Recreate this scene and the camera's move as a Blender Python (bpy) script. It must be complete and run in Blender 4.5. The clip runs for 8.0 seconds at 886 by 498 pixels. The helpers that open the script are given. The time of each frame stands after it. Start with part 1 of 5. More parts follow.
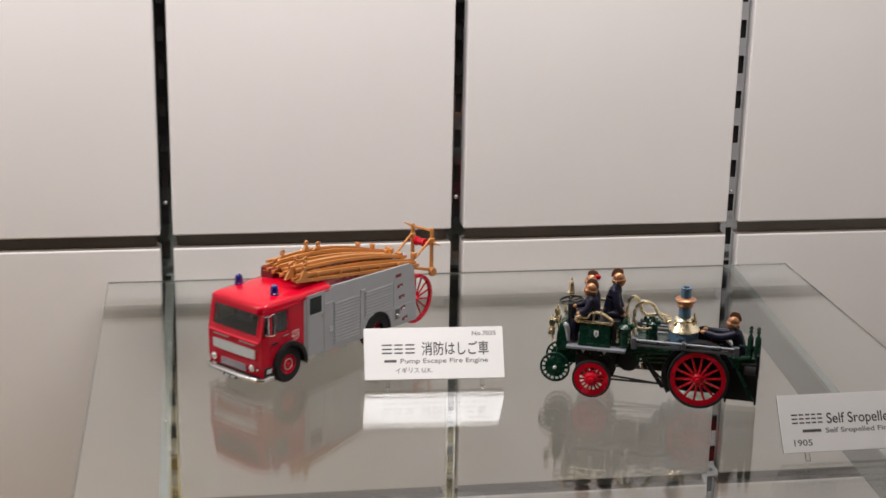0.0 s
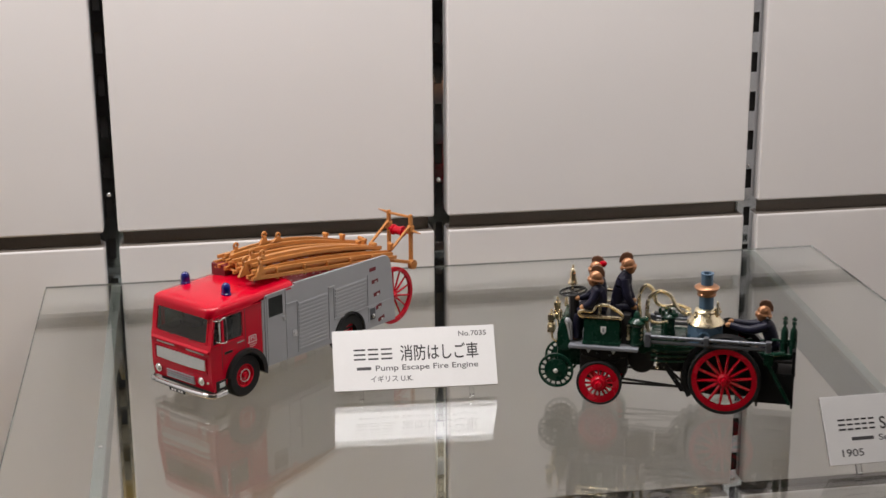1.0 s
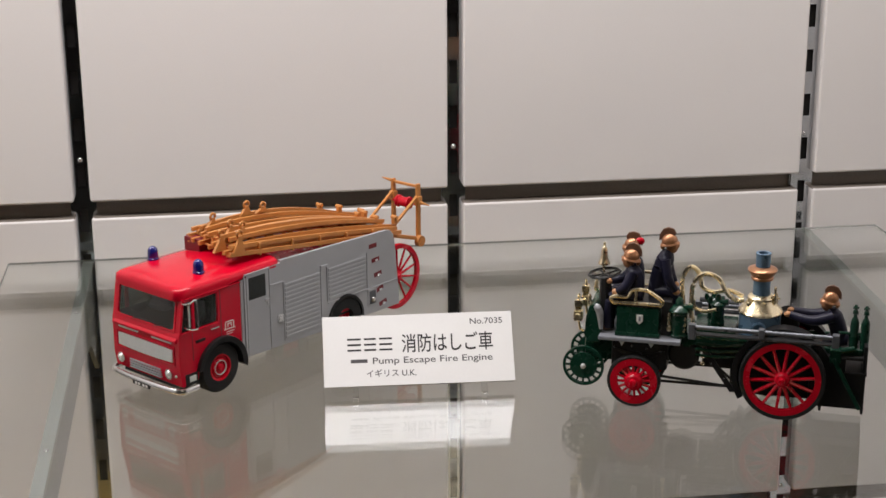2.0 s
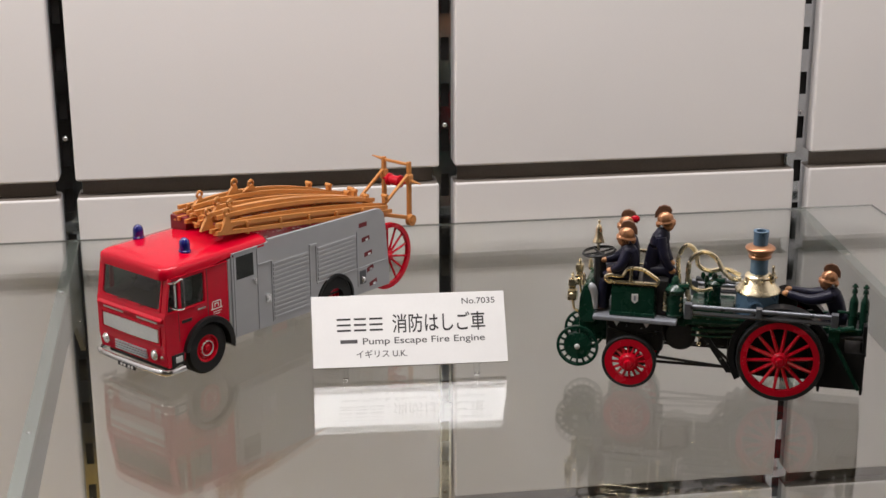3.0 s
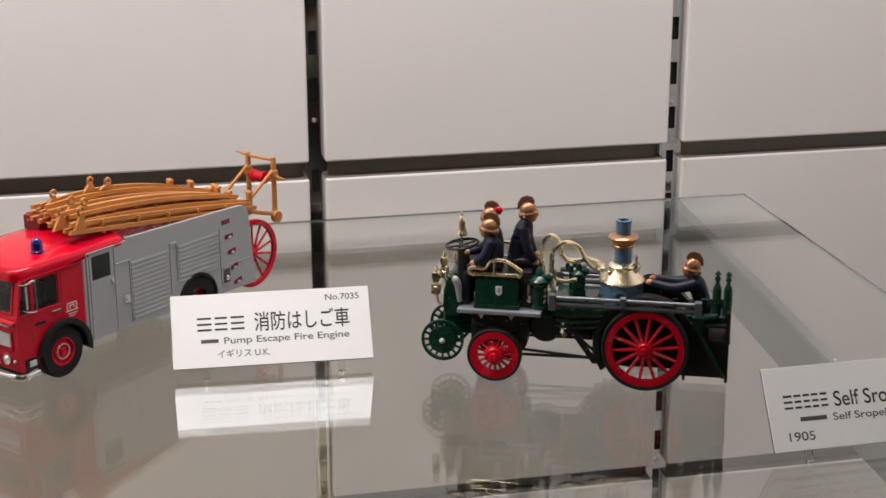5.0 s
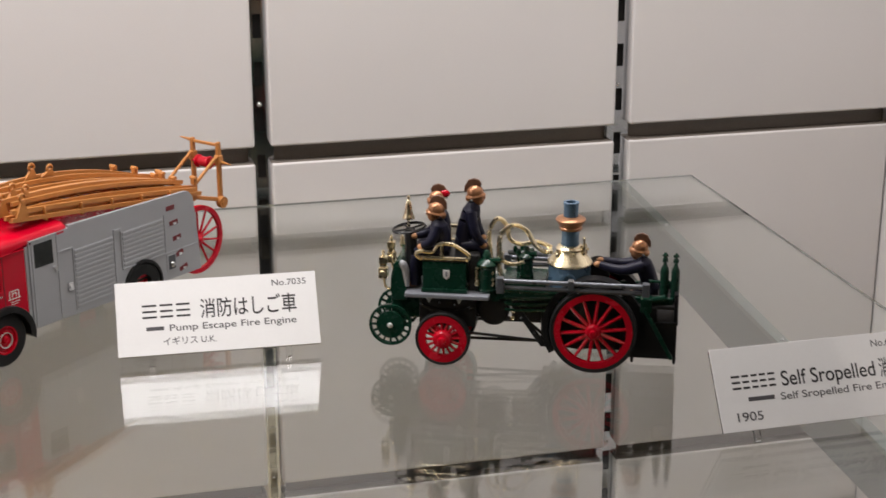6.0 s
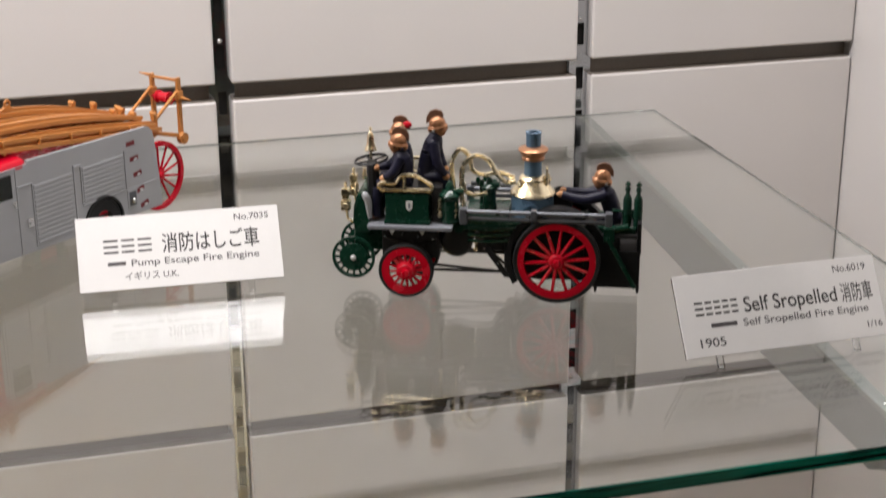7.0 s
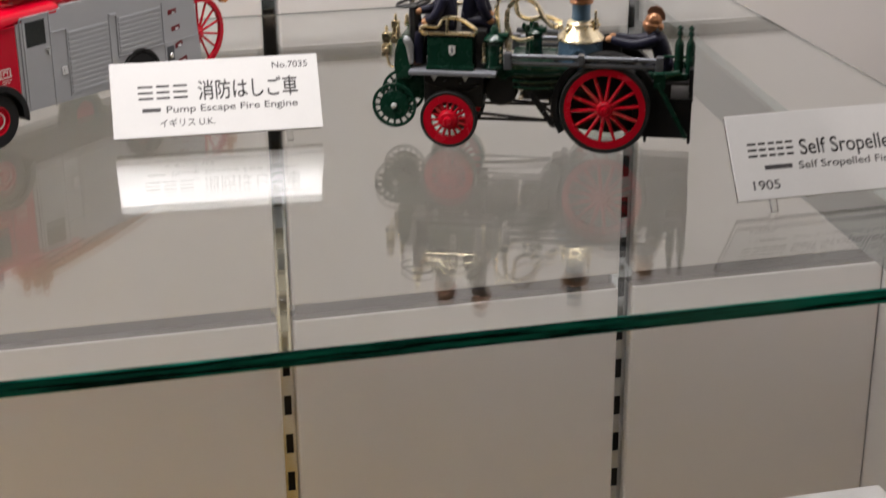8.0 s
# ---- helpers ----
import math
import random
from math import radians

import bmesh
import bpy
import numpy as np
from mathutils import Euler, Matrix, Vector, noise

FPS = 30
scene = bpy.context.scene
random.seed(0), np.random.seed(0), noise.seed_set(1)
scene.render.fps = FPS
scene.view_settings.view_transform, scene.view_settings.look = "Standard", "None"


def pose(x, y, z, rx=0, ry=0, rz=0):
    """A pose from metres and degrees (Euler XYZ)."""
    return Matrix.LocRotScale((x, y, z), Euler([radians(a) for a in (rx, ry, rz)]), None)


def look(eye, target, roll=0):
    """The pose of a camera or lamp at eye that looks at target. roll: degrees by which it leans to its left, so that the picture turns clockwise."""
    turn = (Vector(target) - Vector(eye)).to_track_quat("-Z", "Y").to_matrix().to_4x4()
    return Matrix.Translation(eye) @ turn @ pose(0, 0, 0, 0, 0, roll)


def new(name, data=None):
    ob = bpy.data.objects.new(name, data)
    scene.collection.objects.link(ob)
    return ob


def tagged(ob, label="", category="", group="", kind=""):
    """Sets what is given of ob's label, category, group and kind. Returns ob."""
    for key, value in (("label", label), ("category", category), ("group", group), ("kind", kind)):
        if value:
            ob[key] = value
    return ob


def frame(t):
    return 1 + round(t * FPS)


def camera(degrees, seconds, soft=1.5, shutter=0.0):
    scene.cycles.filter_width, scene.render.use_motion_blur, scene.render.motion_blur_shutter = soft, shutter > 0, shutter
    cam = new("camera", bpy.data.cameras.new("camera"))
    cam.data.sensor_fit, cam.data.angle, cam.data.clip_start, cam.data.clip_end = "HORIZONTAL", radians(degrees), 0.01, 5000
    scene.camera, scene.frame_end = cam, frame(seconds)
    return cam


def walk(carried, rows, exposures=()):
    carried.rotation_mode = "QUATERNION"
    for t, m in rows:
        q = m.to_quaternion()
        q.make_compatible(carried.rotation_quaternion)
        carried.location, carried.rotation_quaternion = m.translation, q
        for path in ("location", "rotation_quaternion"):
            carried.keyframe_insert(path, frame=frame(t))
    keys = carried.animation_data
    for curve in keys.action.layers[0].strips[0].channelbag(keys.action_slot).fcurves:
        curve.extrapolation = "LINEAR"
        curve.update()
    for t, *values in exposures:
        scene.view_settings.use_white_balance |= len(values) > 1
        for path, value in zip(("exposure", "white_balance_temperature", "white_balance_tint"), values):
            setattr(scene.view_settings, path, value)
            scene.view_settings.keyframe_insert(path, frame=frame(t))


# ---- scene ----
cam = camera(31.54, 8.0, shutter=0.5)
PATH = [
    (0, look((-0.1772, -1.0372, 1.4344), (-0.0583, -0.2812, 1.2015), 1.13)),
    (0.5, look((-0.1556, -0.9566, 1.4069), (-0.0324, -0.1999, 1.1782), 0.17)),
    (1, look((-0.1503, -0.9208, 1.3904), (-0.0295, -0.1647, 1.1586), -0.38)),
    (1.5, look((-0.1333, -0.8497, 1.3657), (-0.0234, -0.0931, 1.1302), -0.27)),
    (1.7, look((-0.1283, -0.8333, 1.3602), (-0.0237, -0.0766, 1.1227), -0.25)),
    (2.8, look((-0.1233, -0.8074, 1.3473), (-0.0145, -0.0537, 1.1022), -0.11)),
    (3, look((-0.1237, -0.8077, 1.3475), (-0.0145, -0.0546, 1.1008), -0.13)),
    (3.5, look((-0.1228, -0.8079, 1.3465), (-0.0093, -0.0560, 1.0979), -0.02)),
    (4, look((-0.1185, -0.8068, 1.3457), (0.0068, -0.0568, 1.0972), 0.14)),
    (4.5, look((-0.1106, -0.8042, 1.3436), (0.0335, -0.0567, 1.0977), 0.06)),
    (6, look((-0.1039, -0.7986, 1.3404), (0.0778, -0.0621, 1.0864), -0.08)),
    (6.5, look((-0.1054, -0.7988, 1.3408), (0.0910, -0.0698, 1.0764), 0.04)),
    (7, look((-0.1034, -0.7996, 1.3333), (0.0934, -0.0759, 1.0549), -0.23)),
    (7.5, look((-0.1009, -0.7978, 1.3130), (0.0830, -0.0776, 1.0171), -0.35)),
    (8, look((-0.0967, -0.7970, 1.2879), (0.0693, -0.0738, 0.9889), -0.46)),
]
walk(cam, PATH, [(0, -0.16), (0.3, -0.29), (1.0, -0.28), (1.7, -0.24), (4.5, -0.15), (6.0, -0.15), (6.5, 0.05), (7.3, 0.05), (8, -0.02)])

# ---- light ----
MM = 0.001
SHELF_Z = 1.1
world = bpy.data.worlds.new("room_dusk")
world.use_nodes = True
world.node_tree.nodes["Background"].inputs[0].default_value = (0.9, 0.95, 1.0, 1)
world.node_tree.nodes["Background"].inputs[1].default_value = 0.02
scene.world = world


def lamp(name, kind, m, energy, color, **more):
    data = bpy.data.lights.new(name, kind)
    data.energy, data.color = energy, color
    for key, value in more.items():
        setattr(data, key, value)
    ob = new(name, data)
    ob.matrix_world = m
    return ob


# a long strip under the case's top, a spot over the middle of the shelf
lamp("case_strip_light", "AREA", look((-0.26, -0.215, 1.63), (-0.26, -0.2149, 1.1)), 6.3, (0.985, 0.945, 0.952), shape="RECTANGLE", size=1.02, size_y=0.085)
lamp("case_spot_light", "SPOT", look((-0.1, -0.40, 1.63), (-0.06, -0.275, 1.1)), 4.5, (1.0, 0.94, 0.9), spot_size=radians(34), spot_blend=0.9, shadow_soft_size=0.03)
# unseen fill added from the room side, warms the wall below the shelf
lamp("room_ceiling_light", "AREA", look((0.25, -2.4, 2.5), (0.0, -0.3, 0.9)), 5.0, (1.0, 0.83, 0.58), shape="RECTANGLE", size=1.2, size_y=0.6)


# ---- materials ----
def surface(name, color, rough=0.5, metal=0.0, vary=0.08, scale=60.0, grain=0.0, grain_scale=900.0, coat=0.0, spread=0.08, random_by=0.0):
    """A painted, plastic or metal surface: colour that varies at two scales, uneven gloss, and a fine relief."""
    mat = bpy.data.materials.new(name)
    mat.use_nodes = True
    nodes, links = mat.node_tree.nodes, mat.node_tree.links
    shade = nodes["Principled BSDF"]
    where = nodes.new("ShaderNodeTexCoord")
    big, small = nodes.new("ShaderNodeTexNoise"), nodes.new("ShaderNodeTexNoise")
    big.inputs["Scale"].default_value, big.inputs["Detail"].default_value = scale, 4
    small.inputs["Scale"].default_value, small.inputs["Detail"].default_value = grain_scale, 3
    for n in (big, small):
        links.new(where.outputs["Object"], n.inputs["Vector"])
    both = nodes.new("ShaderNodeMath")
    both.operation = "ADD"
    links.new(big.outputs["Fac"], both.inputs[0])
    links.new(small.outputs["Fac"], both.inputs[1])
    ramp = nodes.new("ShaderNodeMapRange")
    ramp.inputs["From Min"].default_value, ramp.inputs["From Max"].default_value = 0.7, 1.3
    ramp.inputs["To Min"].default_value, ramp.inputs["To Max"].default_value = 1 - vary, 1 + vary
    links.new(both.outputs[0], ramp.inputs["Value"])
    tint = nodes.new("ShaderNodeMix")
    tint.data_type, tint.blend_type = "RGBA", "MULTIPLY"
    tint.inputs["Factor"].default_value = 1.0
    tint.inputs["A"].default_value = (*color, 1)
    links.new(ramp.outputs["Result"], tint.inputs["B"])
    out = tint.outputs["Result"]
    if random_by:
        info, by = nodes.new("ShaderNodeObjectInfo"), nodes.new("ShaderNodeMapRange")
        by.inputs["To Min"].default_value, by.inputs["To Max"].default_value = 1 - random_by, 1 + random_by
        links.new(info.outputs["Random"], by.inputs["Value"])
        again = nodes.new("ShaderNodeMix")
        again.data_type, again.blend_type = "RGBA", "MULTIPLY"
        again.inputs["Factor"].default_value = 1.0
        links.new(out, again.inputs["A"])
        links.new(by.outputs["Result"], again.inputs["B"])
        out = again.outputs["Result"]
    links.new(out, shade.inputs["Base Color"])
    gloss = nodes.new("ShaderNodeMapRange")
    gloss.inputs["To Min"].default_value, gloss.inputs["To Max"].default_value = max(0.02, rough - spread), min(1, rough + spread)
    links.new(big.outputs["Fac"], gloss.inputs["Value"])
    links.new(gloss.outputs["Result"], shade.inputs["Roughness"])
    shade.inputs["Metallic"].default_value = metal
    if max(color) < 0.05 and not metal:
        shade.inputs["Specular IOR Level"].default_value = 0.3
    if color[0] > 0.4 and color[1] < 0.01:
        shade.inputs["Specular IOR Level"].default_value = 0.38
    shade.inputs["Coat Weight"].default_value = coat
    shade.inputs["Coat Roughness"].default_value = 0.08
    if grain:
        bump = nodes.new("ShaderNodeBump")
        bump.inputs["Strength"].default_value, bump.inputs["Distance"].default_value = grain, 0.0002
        links.new(small.outputs["Fac"], bump.inputs["Height"])
        links.new(bump.outputs["Normal"], shade.inputs["Normal"])
    return mat


def clear(name, color, rough=0.0, ior=1.5):
    mat = bpy.data.materials.new(name)
    mat.use_nodes = True
    shade = mat.node_tree.nodes["Principled BSDF"]
    shade.inputs["Base Color"].default_value = (*color, 1)
    shade.inputs["Roughness"].default_value = rough
    shade.inputs["IOR"].default_value = ior
    shade.inputs["Transmission Weight"].default_value = 1.0
    return mat


PANEL = surface("off_white_laminate", (0.74, 0.71, 0.69), 0.5, vary=0.02, scale=9, grain=0.15, grain_scale=1500, random_by=0.012)
RECESS = surface("taupe_backing_board", (0.30, 0.265, 0.235), 0.7, vary=0.08, scale=20, grain=0.2)
PANEL_EDGE = surface("brown_board_core", (0.18, 0.152, 0.128), 0.75, vary=0.1, scale=40, grain=0.25)
SIDE = surface("pale_side_laminate", (0.72, 0.70, 0.69), 0.5, vary=0.02, scale=9, grain=0.15, grain_scale=1500)
CASE_TOP = surface("white_case_top", (0.7, 0.68, 0.66), 0.6, vary=0.03)
CASE_FLOOR = surface("tan_wood_case_floor", (0.60, 0.40, 0.12), 0.5, vary=0.15, scale=30, grain=0.3)
PLINTH = surface("white_painted_plinth", (0.82, 0.81, 0.80), 0.5, vary=0.03, scale=15, grain=0.2)
ROOM = surface("dark_room_paint", (0.10, 0.09, 0.085), 0.8, vary=0.1, scale=2, grain_scale=60)
ROOM_FLOOR = surface("grey_carpet", (0.17, 0.19, 0.22), 0.9, vary=0.2, scale=3, grain_scale=80)
CHROME = surface("polished_chrome", (0.58, 0.60, 0.625), 0.12, metal=1, vary=0.06, scale=40, spread=0.06)
# paler steel that carries the reflection along the bracket tops
SATIN = surface("satin_steel", (0.36, 0.395, 0.38), 0.36, metal=0.75, vary=0.06, scale=40)
SATIN_DARK = surface("brushed_grey_steel", (0.27, 0.29, 0.29), 0.4, metal=0.6, vary=0.08, scale=40)
CHROME_TRIM = surface("bright_chrome_trim", (0.75, 0.75, 0.76), 0.16, metal=1, vary=0.05, scale=120)
GLASS = clear("clear_shelf_glass", (0.945, 0.975, 0.96))
GLASS_EDGE = clear("green_glass_edge", (0.03, 0.36, 0.27), 0.12)
GLASS_EDGE.node_tree.nodes["Principled BSDF"].inputs["Transmission Weight"].default_value = 0.45
edge_nodes, edge_links = GLASS_EDGE.node_tree.nodes, GLASS_EDGE.node_tree.links
edge_where, edge_map, edge_noise, edge_mix = (edge_nodes.new(k) for k in ("ShaderNodeTexCoord", "ShaderNodeMapping", "ShaderNodeTexNoise", "ShaderNodeMix"))
edge_map.inputs["Scale"].default_value = (24, 24, 700)
edge_noise.inputs["Scale"].default_value, edge_noise.inputs["Detail"].default_value = 1.0, 5
edge_links.new(edge_where.outputs["Object"], edge_map.inputs["Vector"])
edge_links.new(edge_map.outputs["Vector"], edge_noise.inputs["Vector"])
edge_step = edge_nodes.new("ShaderNodeMapRange")
edge_step.inputs["From Min"].default_value, edge_step.inputs["From Max"].default_value = 0.42, 0.60
edge_links.new(edge_noise.outputs["Fac"], edge_step.inputs["Value"])
edge_mix.data_type = "RGBA"
edge_mix.inputs["A"].default_value, edge_mix.inputs["B"].default_value = (0.002, 0.06, 0.05, 1), (0.03, 0.60, 0.42, 1)
edge_links.new(edge_step.outputs["Result"], edge_mix.inputs["Factor"])
# broad pale green patches: reflections on the front edge, put into its colour
edge_wide, edge_reflect, edge_far = (edge_nodes.new(k) for k in ("ShaderNodeTexNoise", "ShaderNodeMix", "ShaderNodeMapRange"))
edge_wide.inputs["Scale"].default_value, edge_wide.inputs["Detail"].default_value = 13.0, 2
edge_links.new(edge_where.outputs["Object"], edge_wide.inputs["Vector"])
edge_far.inputs["From Min"].default_value, edge_far.inputs["From Max"].default_value = 0.52, 0.62
edge_far.inputs["To Max"].default_value = 0.6
edge_links.new(edge_wide.outputs["Fac"], edge_far.inputs["Value"])
edge_reflect.data_type = "RGBA"
edge_reflect.inputs["B"].default_value = (0.12, 0.50, 0.38, 1)
edge_links.new(edge_mix.outputs["Result"], edge_reflect.inputs["A"])
edge_links.new(edge_far.outputs["Result"], edge_reflect.inputs["Factor"])
edge_links.new(edge_reflect.outputs["Result"], edge_nodes["Principled BSDF"].inputs["Base Color"])
GLASS_SIDE = clear("grey_green_glass_edge", (0.60, 0.68, 0.65), 0.15)
GLASS_SIDE.node_tree.nodes["Principled BSDF"].inputs["Transmission Weight"].default_value = 0.8
ACRYLIC = clear("clear_acrylic", (0.97, 0.98, 0.98), 0.02, 1.49)
CARD = surface("white_card", (0.86, 0.85, 0.84), 0.6, vary=0.015, scale=150, coat=1.0)
CARD.node_tree.nodes["Principled BSDF"].inputs["Coat IOR"].default_value = 2.3
CARD.node_tree.nodes["Principled BSDF"].inputs["Coat Roughness"].default_value = 0.07
INK = surface("black_ink", (0.03, 0.028, 0.03), 0.6, vary=0.1, scale=300)
INK_SOFT = surface("grey_ink", (0.07, 0.066, 0.07), 0.6, vary=0.1, scale=300)
for ink in (INK, INK_SOFT):
    ink.node_tree.nodes["Principled BSDF"].inputs["Coat Weight"].default_value = 1.0
    ink.node_tree.nodes["Principled BSDF"].inputs["Coat IOR"].default_value = 1.75
    ink.node_tree.nodes["Principled BSDF"].inputs["Coat Roughness"].default_value = 0.07
RED = surface("glossy_red_paint", (0.52, 0.0012, 0.018), 0.18, vary=0.06, scale=120, coat=0.0, grain=0.04, grain_scale=2500)
RED_WHEEL = surface("red_plastic", (0.52, 0.002, 0.016), 0.26, vary=0.08, scale=200, grain=0.1, grain_scale=2500)
MAROON = surface("dark_red_paint", (0.16, 0.008, 0.014), 0.4, vary=0.15, scale=300)
SILVER = surface("silver_paint", (0.42, 0.43, 0.45), 0.42, metal=0.35, vary=0.04, scale=120, grain=0.08, grain_scale=4000)
RADIATOR = surface("pale_silver_plate", (0.62, 0.63, 0.62), 0.4, metal=0.3, vary=0.05, scale=200)
RUBBER = surface("black_rubber", (0.013, 0.013, 0.0135), 0.62, vary=0.15, scale=200, grain=0.15)
BLACK = surface("black_plastic", (0.013, 0.013, 0.0135), 0.34, vary=0.15, scale=200, grain=0.08)
BLACK_MATT = surface("matt_black_casting", (0.018, 0.017, 0.0165), 0.5, vary=0.2, scale=200, grain=0.2)
OCHRE = surface("ochre_plastic", (0.52, 0.215, 0.055), 0.4, vary=0.10, scale=150, grain=0.12, grain_scale=1500)
BLUE_LENS = surface("deep_blue_lens", (0.008, 0.012, 0.15), 0.1, vary=0.1, scale=200, coat=0.6)
TINTED = clear("tinted_window_glass", (0.37, 0.40, 0.385), 0.0, 1.45)
PIPE_GREY = surface("dark_pewter_paint", (0.17, 0.18, 0.20), 0.3, metal=0.5, vary=0.1, scale=180)
PANE = surface("dark_tinted_pane", (0.016, 0.019, 0.018), 0.08, vary=0.2, scale=90, coat=0.0)
HEADLAMP = surface("clear_headlamp", (0.75, 0.75, 0.72), 0.12, metal=0.5, vary=0.1, scale=300)
BRASS = surface("polished_brass", (0.93, 0.81, 0.56), 0.27, metal=1, vary=0.1, scale=200, spread=0.08)
COPPER = surface("copper_paint", (0.46, 0.23, 0.12), 0.3, metal=0.7, vary=0.12, scale=200)
GREEN = surface("dark_green_paint", (0.006, 0.036, 0.021), 0.27, vary=0.12, scale=180, coat=0.3)
STEEL_BLUE = surface("steel_blue_paint", (0.12, 0.21, 0.31), 0.28, metal=0.35, vary=0.08, scale=180)
GREY = surface("grey_paint", (0.25, 0.26, 0.29), 0.42, metal=0.2, vary=0.08, scale=180)
GREY_DARK = surface("dark_grey_paint", (0.085, 0.09, 0.10), 0.4, metal=0.1, vary=0.1, scale=180)
NAVY = surface("navy_model_paint", (0.010, 0.010, 0.025), 0.42, vary=0.2, scale=260, grain=0.2, grain_scale=1500)
HELMET = surface("bronze_model_paint", (0.42, 0.20, 0.10), 0.29, metal=0.55, vary=0.18, scale=300)
CREST = surface("brown_model_paint", (0.15, 0.07, 0.04), 0.4, vary=0.2, scale=300)
FLESH = surface("tan_model_paint", (0.52, 0.26, 0.12), 0.45, vary=0.1, scale=300)
WHITE = surface("white_model_paint", (0.75, 0.74, 0.72), 0.45, vary=0.05, scale=300)


# ---- shapes ----
def thing(name, label, category, m, group="", kind=""):
    ob = new(name)
    ob.empty_display_size = 0.02
    ob.matrix_world = m
    return tagged(ob, label, category, group, kind)


def soften(mesh, limit):
    """Rounds the shading over shallow edges; large faces stay flat up to their bevels."""
    mesh.shade_smooth()
    normals = [p.normal.copy() for p in mesh.polygons]
    areas = [p.area for p in mesh.polygons]
    near = [[] for _ in mesh.vertices]
    for p in mesh.polygons:
        for v in p.vertices:
            near[v].append(p.index)
    out = []
    for p in mesh.polygons:
        n = normals[p.index]
        for v in p.vertices:
            total = Vector()
            for k in near[v]:
                if normals[k].dot(n) > limit:
                    total += normals[k] * areas[k]
            out.append(total.normalized() if total.length else n)
    mesh.normals_split_custom_set(out)


def link_mesh(name, bm, mats, smooth=40):
    mesh = bpy.data.meshes.new(name)
    bmesh.ops.recalc_face_normals(bm, faces=bm.faces)
    bm.to_mesh(mesh)
    bm.free()
    for m in mats if isinstance(mats, (list, tuple)) else [mats]:
        mesh.materials.append(m)
    if smooth:
        soften(mesh, math.cos(radians(smooth)))
    return mesh


def part(name, bm, mats, parent, label="", smooth=40):
    """One mesh object under a thing or a part."""
    ob = new(name, link_mesh(name, bm, mats, smooth))
    ob.parent = parent
    return tagged(ob, label)


def solid(name, bm, mats, label, category, m=None, group="", kind="", smooth=40):
    """One mesh that is a thing of its own."""
    ob = new(name, link_mesh(name, bm, mats, smooth))
    if m is not None:
        ob.matrix_world = m
    return tagged(ob, label, category, group, kind)


def box(x0, x1, y0, y1, z0, z1, bevel=0.0, bm=None, slot=0, steps=2):
    """A bevelled block, in metres, added to bm."""
    own = bmesh.new()
    bmesh.ops.create_cube(own, size=1)
    for v in own.verts:
        v.co = ((x0 + x1) / 2 + v.co.x * (x1 - x0), (y0 + y1) / 2 + v.co.y * (y1 - y0), (z0 + z1) / 2 + v.co.z * (z1 - z0))
    if bevel:
        bmesh.ops.bevel(own, geom=list(own.edges), offset=bevel, segments=steps, affect="EDGES", profile=0.5)
    return merge(bm, own, slot)


def merge(bm, own, slot=0):
    for f in own.faces:
        f.material_index = slot
    if bm is None:
        return own
    mesh = bpy.data.meshes.new("scratch")
    own.to_mesh(mesh)
    own.free()
    bm.from_mesh(mesh)
    bpy.data.meshes.remove(mesh)
    return bm


def prism(outline, y0, y1, bevel=0.0, bm=None, slot=0, steps=2):
    """An outline in x and z, drawn out along y."""
    own = bmesh.new()
    low = [own.verts.new((x, y0, z)) for x, z in outline]
    face = own.faces.new(low)
    more = bmesh.ops.extrude_face_region(own, geom=[face])
    for v in more["geom"]:
        if isinstance(v, bmesh.types.BMVert):
            v.co.y = y1
    if bevel:
        bmesh.ops.bevel(own, geom=list(own.edges), offset=bevel, segments=steps, affect="EDGES", profile=0.5, clamp_overlap=True)
    bmesh.ops.triangulate(own, faces=[f for f in own.faces if len(f.verts) > 4])
    return merge(bm, own, slot)


def lathe(profile, center=(0, 0, 0), axis="Z", steps=24, bm=None, slot=0):
    """A profile of (radius, height) turned about an axis."""
    own = bmesh.new()
    rings = []
    for r, h in profile:
        if r < 1e-7:
            rings.append([own.verts.new((0, 0, h))])
        else:
            rings.append([own.verts.new((r * math.cos(2 * math.pi * i / steps), r * math.sin(2 * math.pi * i / steps), h)) for i in range(steps)])
    for a, b in zip(rings, rings[1:]):
        for i in range(steps):
            j = (i + 1) % steps
            loop = [a[i % len(a)], a[j % len(a)], b[j % len(b)], b[i % len(b)]]
            loop = list(dict.fromkeys(loop))
            if len(loop) > 2:
                own.faces.new(loop)
    turn = {"Z": Matrix.Identity(4), "Y": Matrix.Rotation(radians(-90), 4, "X"), "X": Matrix.Rotation(radians(90), 4, "Y")}[axis]
    bmesh.ops.transform(own, matrix=Matrix.Translation(center) @ turn, verts=own.verts)
    return merge(bm, own, slot)


def smooth_path(points, steps=6):
    """A rounded way through points."""
    pts = [Vector(p) for p in points]
    if len(pts) < 3:
        return pts
    out = []
    for i in range(len(pts) - 1):
        a, b, c, d = pts[max(i - 1, 0)], pts[i], pts[i + 1], pts[min(i + 2, len(pts) - 1)]
        for k in range(steps):
            t = k / steps
            out.append(0.5 * (2 * b + (c - a) * t + (2 * a - 5 * b + 4 * c - d) * t * t + (3 * b - a - 3 * c + d) * t ** 3))
    return out + [pts[-1]]


